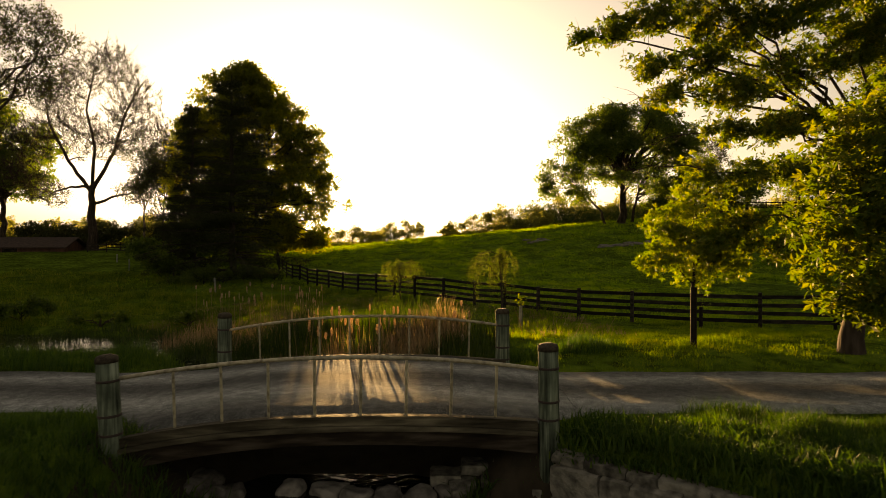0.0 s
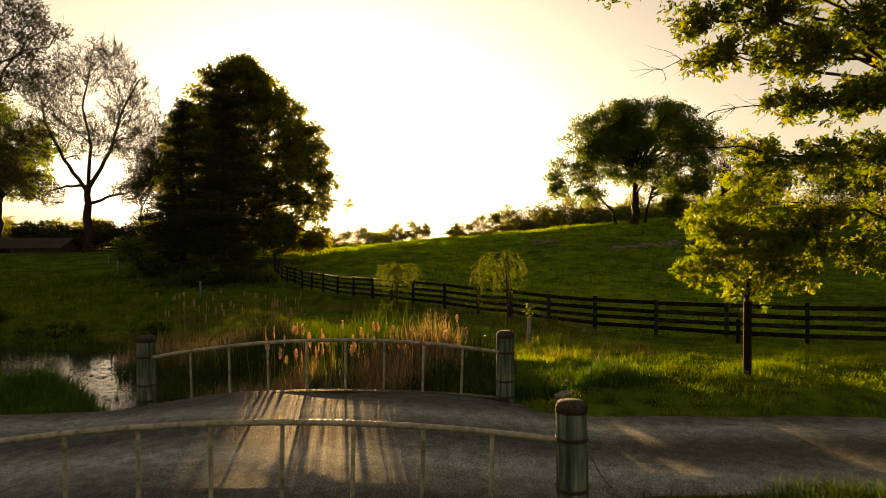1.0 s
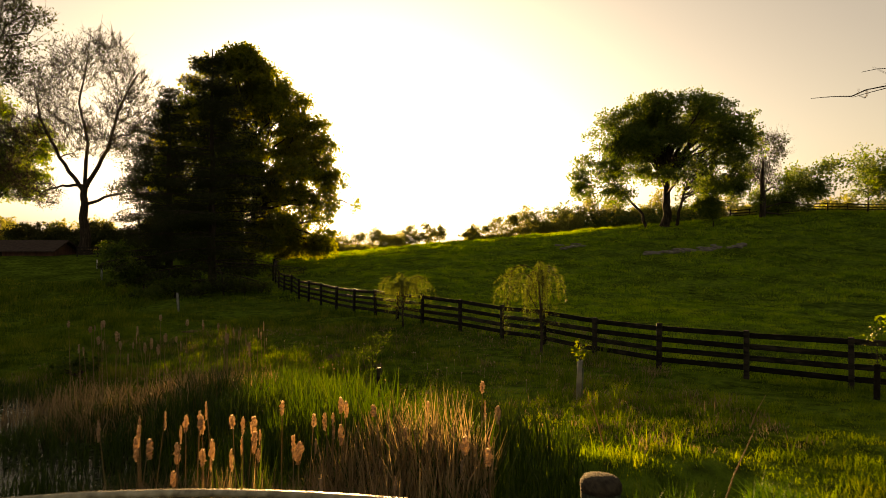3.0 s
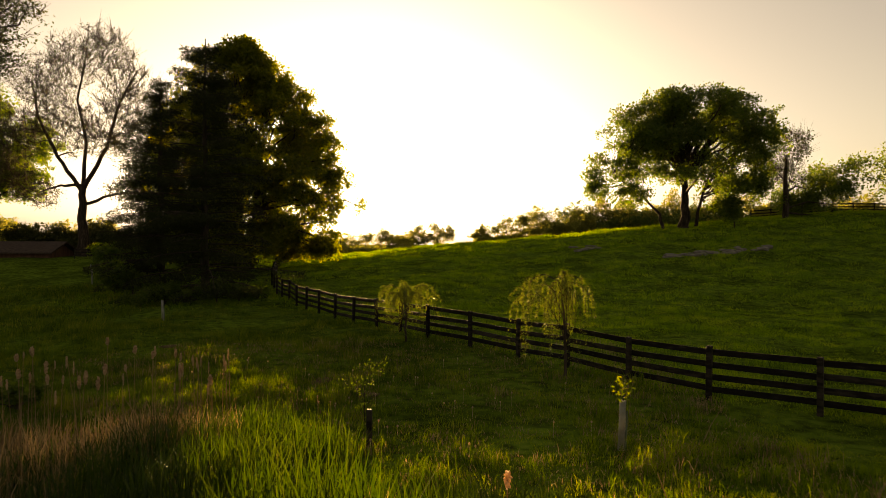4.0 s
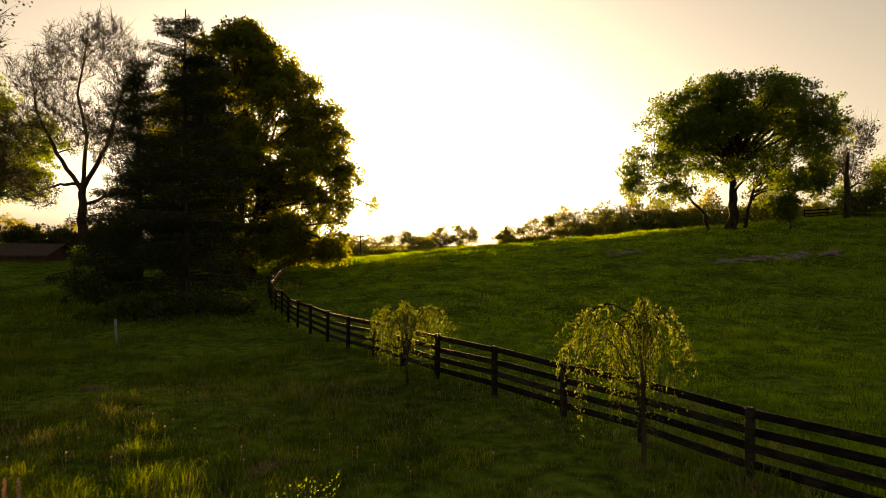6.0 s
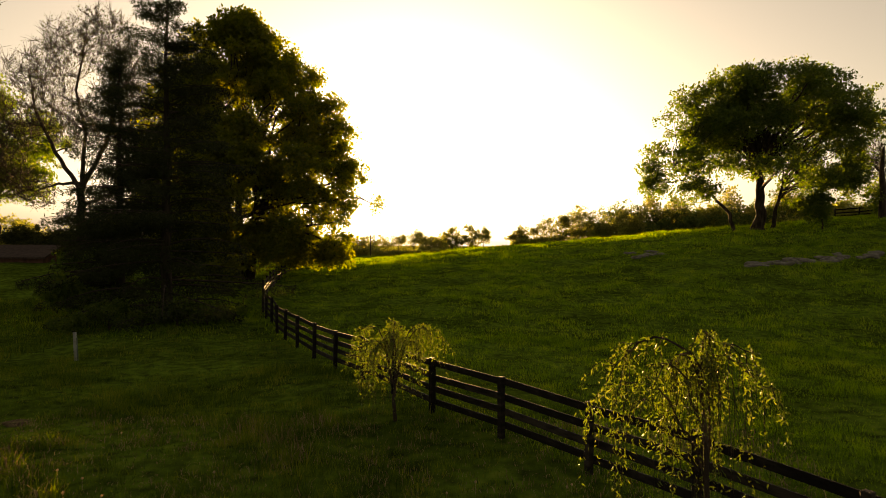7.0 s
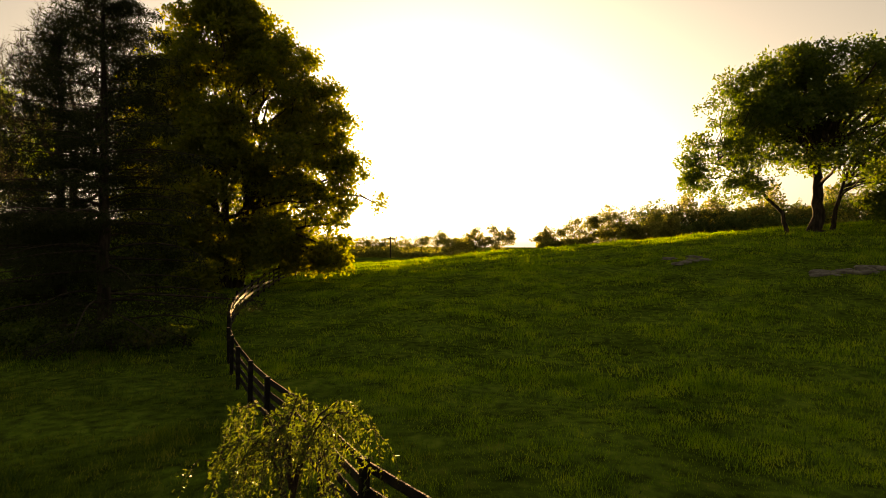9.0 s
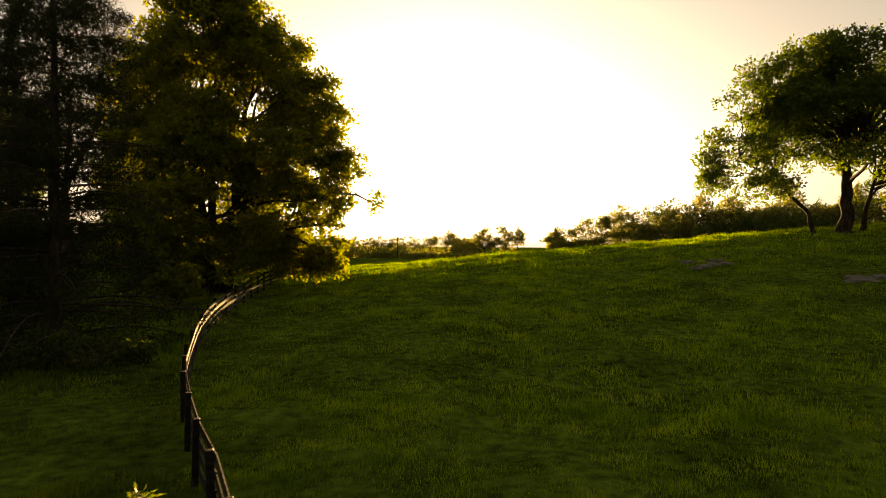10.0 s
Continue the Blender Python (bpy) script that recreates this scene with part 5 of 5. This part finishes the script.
def tree_tube(x, y, h, leafy, seed, lean=0.0):
    root = empty("tree_tube", (x, y, gz(x, y)), "pale plastic tree shelter tube around a sapling" if leafy else "pale plastic tree shelter tube in the meadow", "tree tube", "tree tubes in the meadow")
    root.matrix_world = pose(x, y, gz(x, y), 0, lean, 0)
    part("tube", lathe([(0.062, -0.1), (0.06, h - 0.01), (0.063, h), (0.052, h), (0.05, h - 0.2)], 14), M_TUBE, root, "", True)
    part("stake", box(bmesh.new(), (0.065, -0.018, -0.2), (0.095, 0.018, h * 0.8), 0.003), M_POST, root, "thin wooden stake")
    if leafy:
        rng = np.random.default_rng(seed)
        t = Tubes()
        t.add([(0, 0, h - 0.3), (0.01, 0, h + 0.1), (0.0, 0.02, h + 0.42)], [0.01, 0.008, 0.004], 5)
        mesh_part("sapling", t.mesh("sapling", M_BARK), root)
        p = np.array([0, 0, h + 0.26]) + rng.normal(size=(55, 3)) * np.array([0.10, 0.10, 0.13])
        mesh_part("leaves", leaf_mesh("leaves", p, 0.085, rng, M_LEAF_ROAD), root, "bright green sapling leaves")


tree_tube(2.9, 24.5, 0.92, True, 401, 2)
tree_tube(-15.8, 45.1, 1.05, False, 402, -3)
tree_tube(-30.4, 63.0, 1.2, False, 403)
tree_tube(-36.6, 73.0, 0.9, False, 404, 2)
for x, y, h in ((-1.7, 24.2, 0.75),):
    ob = empty("stake", (x, y, gz(x, y)), "short dark wooden stake in the meadow", "stake")
    part("shaft", box(bmesh.new(), (-0.05, -0.05, -0.2), (0.05, 0.05, h), 0.01), M_FENCE, ob)

sap = crown_tree("sapling", "thin sapling with few leaves inside a dark guard by the fence", (9.85, 24.8, gz(9.85, 24.8)), [(0, 0, 1.5, 0.3, 0.3, 0.35), (0.1, 0, 1.0, 0.25, 0.25, 0.25)], 1.1, 0.018, 26, 3, 0.06, 0.1, M_LEAF_WILLOW, 411, twig=0.004, twigs=2)
g = Tubes()
g.add([(0, 0, -0.1), (0, 0, 0.4), (0, 0, 0.82)], [0.07, 0.07, 0.07], 10)
mesh_part("trunk_guard", g.mesh("trunk_guard", M_DARKTUBE), sap, "dark plastic trunk guard")

# ---- shrubs and far trees ----


def shrub(name, label, x, y, w, h, leaf, mat, seed, n=60, per=40):
    crown_tree(name, label, (x, y, gz(x, y)), ball_lobes(seed, 7, (0, 0, h * 0.5), (w * 0.5, w * 0.5, h * 0.5), min(w, h) * 0.3), h * 0.3, 0.06 + 0.01 * h, n, per, leaf, min(w, h) * 0.13, mat, seed, category="shrub", twig=0.015)


crown_tree("shrub", "thin upright weedy shrub with few sunlit leaves", (-2.2, 26.6, gz(-2.2, 26.6)), [(0, 0, 0.5, 0.3, 0.3, 0.3), (-0.15, 0, 0.9, 0.35, 0.3, 0.3), (0.2, 0.1, 1.2, 0.25, 0.25, 0.25)], 0.8, 0.012, 70, 3, 0.04, 0.1, M_LEAF_OAK, 501, category="shrub", twig=0.004, twigs=3)
for i, (x, y, w, h) in enumerate(((-14.5, 27.5, 3.2, 1.0), (-18.5, 28.5, 4.0, 1.2), (-16.5, 21.0, 3.0, 1.0), (-21.5, 24.0, 4.0, 1.3), (-25, 33, 4.5, 1.3), (-10.8, 27.6, 2.4, 0.8))):
    shrub("shrub", "low dark weedy shrub at the pond edge", x, y, w, h, 0.13, M_LEAF_OAK, 560 + i, 70, 40)
shrub("bush", "round dark bush below the hill tree", 30.4, 90.0, 5.6, 3.4, 0.26, M_LEAF_OAK, 502, 110, 44)
shrub("bush", "tangled bush at the hill crest", 41.0, 96.0, 7.0, 5.6, 0.3, M_LEAF_OAK, 503, 130, 30)
shrub("bush", "tall dense bush at the hill crest", 45.5, 97.5, 8.5, 7.8, 0.32, M_LEAF_OAK, 509, 150, 44)
shrub("bush", "tall dense bush at the hill crest", 62.0, 97.0, 9.5, 8.0, 0.32, M_LEAF_OAK, 510, 150, 44)
shrub("bush", "tangled bush at the hill crest", 52.5, 96.0, 10.0, 8.4, 0.32, M_LEAF_OAK, 504, 150, 44)
shrub("bush", "dense undergrowth below the conifers", -23.0, 55.5, 5.0, 2.8, 0.22, M_LEAF_OAK, 505, 110, 45)
for i, (x, y) in enumerate(((-20.1, 50.4), (-19.3, 51.8), (-17.9, 52.4), (-16.4, 52.9), (-15.2, 53.6), (-14.4, 55.0))):
    shrub("shrub", "low dark brambly shrub at the edge of the conifers", x, y + 0.6, 3.4, 1.3 + 0.3 * math.sin(i * 2.1), 0.12, M_LEAF_OAK, 580 + i, 80, 34)
shrub("bush", "dense undergrowth below the maple", -20.5, 68.0, 4.0, 2.4, 0.22, M_LEAF_MAPLE, 506, 90, 45)
crown_tree("bare_tree", "thin half-bare tree among the hilltop bushes", (40.0, 98, gz(40.0, 98)), ball_lobes(9, 9, (0, 0, 6.6), (3.6, 4, 4.6), 1.8), 3.4, 0.2, 190, 10, 0.25, 0.7, M_LEAF_FAR, 508, twig=0.035, twigs=7)


snag = empty("dead_tree", (38.5, 95.0, gz(38.5, 95.0)), "broken grey dead tree trunk standing among the bushes", "dead tree")
t = Tubes()
t.add([(0, 0, -0.4), (0.1, 0, 2.5), (-0.05, 0.1, 5.0), (0.1, 0, 7.4)], [0.42, 0.34, 0.26, 0.12], 9)
mesh_part("trunk", t.mesh("trunk", M_BARK), snag)
for i, (z, dx, dz) in enumerate(((3.2, 2.6, 0.8), (4.6, -1.6, 1.0), (1.2, 5.5, 0.9), (0.8, 4.2, -0.3))):
    t = Tubes()
    t.add([(0, 0, z), (dx * 0.5, 0.2, z + dz), (dx, 0.1, z + dz * 0.6)], [0.14, 0.09, 0.03], 6)
    mesh_part("limb", t.mesh("limb", M_BARK), snag)

for i in range(9):
    x, y = -64 + i * 4.6, 104 + 3 * math.sin(i * 1.7)
    shrub("bush", "dense dark thicket bush behind the meadow", x, y, 7.0, 4.6 + 1.2 * math.sin(i * 2.3), 0.32, M_LEAF_FAR, 520 + i, 110, 46)
for i in (2, 3):
    x, y = -37 + i * 3.2, 70 + 4 * math.cos(i * 2.1)
    shrub("bush", "dense dark thicket bush beside the conifers", x, y, 5.5, 4.0 + 0.8 * math.sin(i * 2.9), 0.28, M_LEAF_OAK, 540 + i, 110, 46)


def far_tree(x, y, top, w, seed, bare=False):
    z = gz(x, y)
    h = top - z
    crown_tree("far_tree", "distant half-bare tree on the skyline" if bare else "distant leafy tree on the skyline", (x, y, z),
               ball_lobes(seed, 11, (0, 0, h * 0.52), (w * 0.56, w * 0.5, h * 0.52), w * 0.3, -0.95), h * 0.3, h * 0.02, 130, 7 if bare else 17, 0.42, h * 0.075, M_LEAF_FOREST if x > 22 and (seed * 7) % 5 else M_LEAF_SKYLINE_HAZED, seed, group="skyline trees", twig=h * 0.003, twigs=3 if bare else 0)


_f = random.Random(3)
for i in range(15):
    far_tree(-104 + i * 3.6 + _f.uniform(-1.5, 1.5), 135 + _f.uniform(-6, 14), _f.uniform(6.5, 8.8), _f.uniform(5, 8), 600 + i, _f.random() < 0.25)
for i, (x, y, top, w, b) in enumerate(((-15.3, 190, 8.8, 4.5, False), (-10.2, 190, 8.6, 5.5, False), (-7.3, 191, 8.8, 4, True), (-21, 215, 6.2, 6, False), (-25, 215, 6.0, 6, False), (1.0, 186, 8.2, 4.5, False), (4.2, 187, 9.2, 4, True), (8.6, 186, 10.6, 5.5, True),
                                       (12.0, 185, 11.3, 6, False), (16.5, 186, 11.8, 6, False), (-50, 215, 6.4, 8, False), (-57, 215, 6.0, 8, False), (-43, 215, 5.8, 8, False), (-64, 215, 6.8, 8, True), (-71, 215, 6.5, 9, False))):
    far_tree(x, y, top, w, 640 + i, b)
for i in range(20):
    x = 20 + i * 4.6 + _f.uniform(-1.5, 1.5)
    far_tree(x, 172 + _f.uniform(-5, 8), 13.2 + 1.2 * math.sin(x * 0.35) + _f.uniform(-0.8, 0.6), _f.uniform(7, 10), 670 + i, _f.random() < 0.1)
for i in range(12):
    far_tree(24 + i * 6.5, 160 + _f.uniform(-3, 3), 9.0 + _f.uniform(-1, 0.6), _f.uniform(6, 8), 700 + i)



def hedge(seed, n, x0, x1, y0, y1, low, high, label):
    """Low scrub along the skyline, too far to tell apart."""
    rng = np.random.default_rng(seed)
    x, y = rng.uniform(x0, x1, n), rng.uniform(y0, y1, n)
    top = low + (high - low) * (0.5 + 0.5 * np.sin(x * 0.31 + 2 * np.sin(x * 0.13))) * (0.6 + 0.4 * np.sin(x * 1.1))
    top = top * np.clip((x - x0) / 22 + 0.35, 0.35, 1)
    p = np.stack([x, y, ground_z(x, y) + np.clip(top, 0.4, None) * rng.random(n) ** 0.7], 1)
    tagged(new("hedgerow", leaf_mesh("hedgerow", p, 0.6, rng, M_LEAF_SKYLINE_HAZED)), label, "hedge", kind="stuff")


hedge(751, 16000, -110, -18, 196, 206, 1.2, 3.4, "low scrubby hedgerow along the far field")
hedge(752, 22000, 0, 120, 178, 186, 2.0, 5.0, "dense undergrowth at the foot of the far woods")
hedge(754, 34000, 17, 125, 166, 174, 4.5, 9.6, "dense far woods on the hilltop")
hedge(753, 12000, -112, -40, 128, 136, 1.5, 4.2, "low hedge behind the far meadow")

# ---- buildings, poles ----


def gabled(name, label, at, turn, length, width, wall_h, roof_h):
    root = empty(name, at, label, "building", turn=turn)
    bm = bmesh.new()
    ends = [[bm.verts.new((s * length / 2, a, z)) for a, z in ((-width / 2, -1.5), (width / 2, -1.5), (width / 2, wall_h - 0.25), (0, wall_h + roof_h - 0.4), (-width / 2, wall_h - 0.25))] for s in (-1, 1)]
    for i in range(5):
        bm.faces.new((ends[0][i], ends[0][(i + 1) % 5], ends[1][(i + 1) % 5], ends[1][i]))
    bm.faces.new(ends[0][::-1])
    bm.faces.new(ends[1])
    part("wall", bm, M_BARN, root, "dark weathered board walls")
    bm = bmesh.new()
    o = 0.5
    pts = [(s * (length / 2 + o), a, z) for s in (-1, 1) for a, z in ((-width / 2 - o, wall_h - 0.1), (0, wall_h + roof_h), (width / 2 + o, wall_h - 0.1), (width / 2 + o, wall_h - 0.3), (0, wall_h + roof_h - 0.22), (-width / 2 - o, wall_h - 0.3))]
    vs = [bm.verts.new(p) for p in pts]
    for i in range(6):
        bm.faces.new((vs[i], vs[(i + 1) % 6], vs[6 + (i + 1) % 6], vs[6 + i]))
    bm.faces.new(vs[:6][::-1])
    bm.faces.new(vs[6:])
    part("roof", bm, M_ROOF, root, "brown shingled gable roof")
    part("door", box(bmesh.new(), (-1.0, -width / 2 - 0.06, 0), (1.0, -width / 2 - 0.004, min(2.1, wall_h - 0.2))), M_BEAM_SHADED, root)
    return root


gabled("shed", "low brown-roofed shed beyond the meadow", (-61.5, 95.0, 0.5), 4, 15, 6, 1.5, 1.3)
for i, (x, y, top, w) in enumerate(((-36.5, 262, 10.2, 7.5), (-33.2, 263, 9.4, 7.0), (-43.0, 266, 8.6, 6.5), (-29.6, 262, 8.0, 6.0), (-25.5, 258, 7.4, 6.5), (-47.5, 264, 7.0, 7.0), (-54.0, 262, 6.6, 7.5))):
    far_tree(x, y, top, w, 760 + i)


pole = empty("utility_pole", (-36.8, 190, gz(-36.8, 190) - 4.5), "distant wooden utility pole on the skyline", "utility pole")
t = Tubes()
t.add([(0, 0, -0.5), (0, 0, 5), (0, 0, 10.0)], [0.16, 0.14, 0.11], 8)
mesh_part("shaft", t.mesh("shaft", M_BARK), pole)
part("crossarm", box(bmesh.new(), (-1.1, -0.06, 9.3), (1.1, 0.06, 9.45)), M_BARK, pole)
post_fence("meadow_fence", "short weathered board fence below the sycamore", [(-50.6, 92.6), (-42.0, 93.4)], 2.6, 1.3, (0.35, 0.7, 1.1), 93)
post_fence("far_fence", "sunlit board fence on the hilltop behind the bushes", [(38, 104), (75, 100)], 2.6, 1.3, (0.35, 0.7, 1.1), 92)


for i, (x, y, h, lx) in enumerate(((3.3, 17.2, 1.1, 0.45), (4.6, 25.2, 0.7, 0.4), (2.4, 19.2, 0.9, -0.3), (5.3, 21.0, 0.6, 0.3))):
    t = Tubes()
    t.add([(0, 0, -0.05), (lx * 0.45, 0.02, h * 0.5), (lx, 0.03, h)], [0.011, 0.009, 0.004], 5)
    stalk = new("dry_stalk", t.mesh("dry_stalk", M_STRAW))
    stalk.matrix_world = pose(x, y, gz(x, y))
    tagged(stalk, "single leaning dry stalk in the long grass", "stalk", "dry stalks in the grass")


def seed_clocks(seed, n):
    rng = np.random.default_rng(seed)
    x, y = rng.uniform(-9, 3, n), rng.uniform(23, 36, n)
    ok = rng.random(n) < np.exp(-((x + 1.5) / 3.0) ** 2 - ((y - 28) / 5) ** 2) + 0.15
    t = Tubes()
    for a, b in zip(x[ok], y[ok]):
        z, h = gz(a, b), rng.uniform(0.16, 0.32)
        t.add([(a, b, z), (a, b, z + h)], [0.004, 0.003], 3)
        s = np.linspace(0, 1, 5)
        t.add(np.stack([np.full(5, a), np.full(5, b), z + h + 0.045 * s], 1), 0.024 * np.sin(np.pi * (0.1 + 0.8 * s)), 6)
    tagged(new("dandelions", t.mesh("dandelions", M_FLUFF)), "white dandelion seed heads scattered in the meadow", "flowers", kind="stuff")


seed_clocks(801, 160)
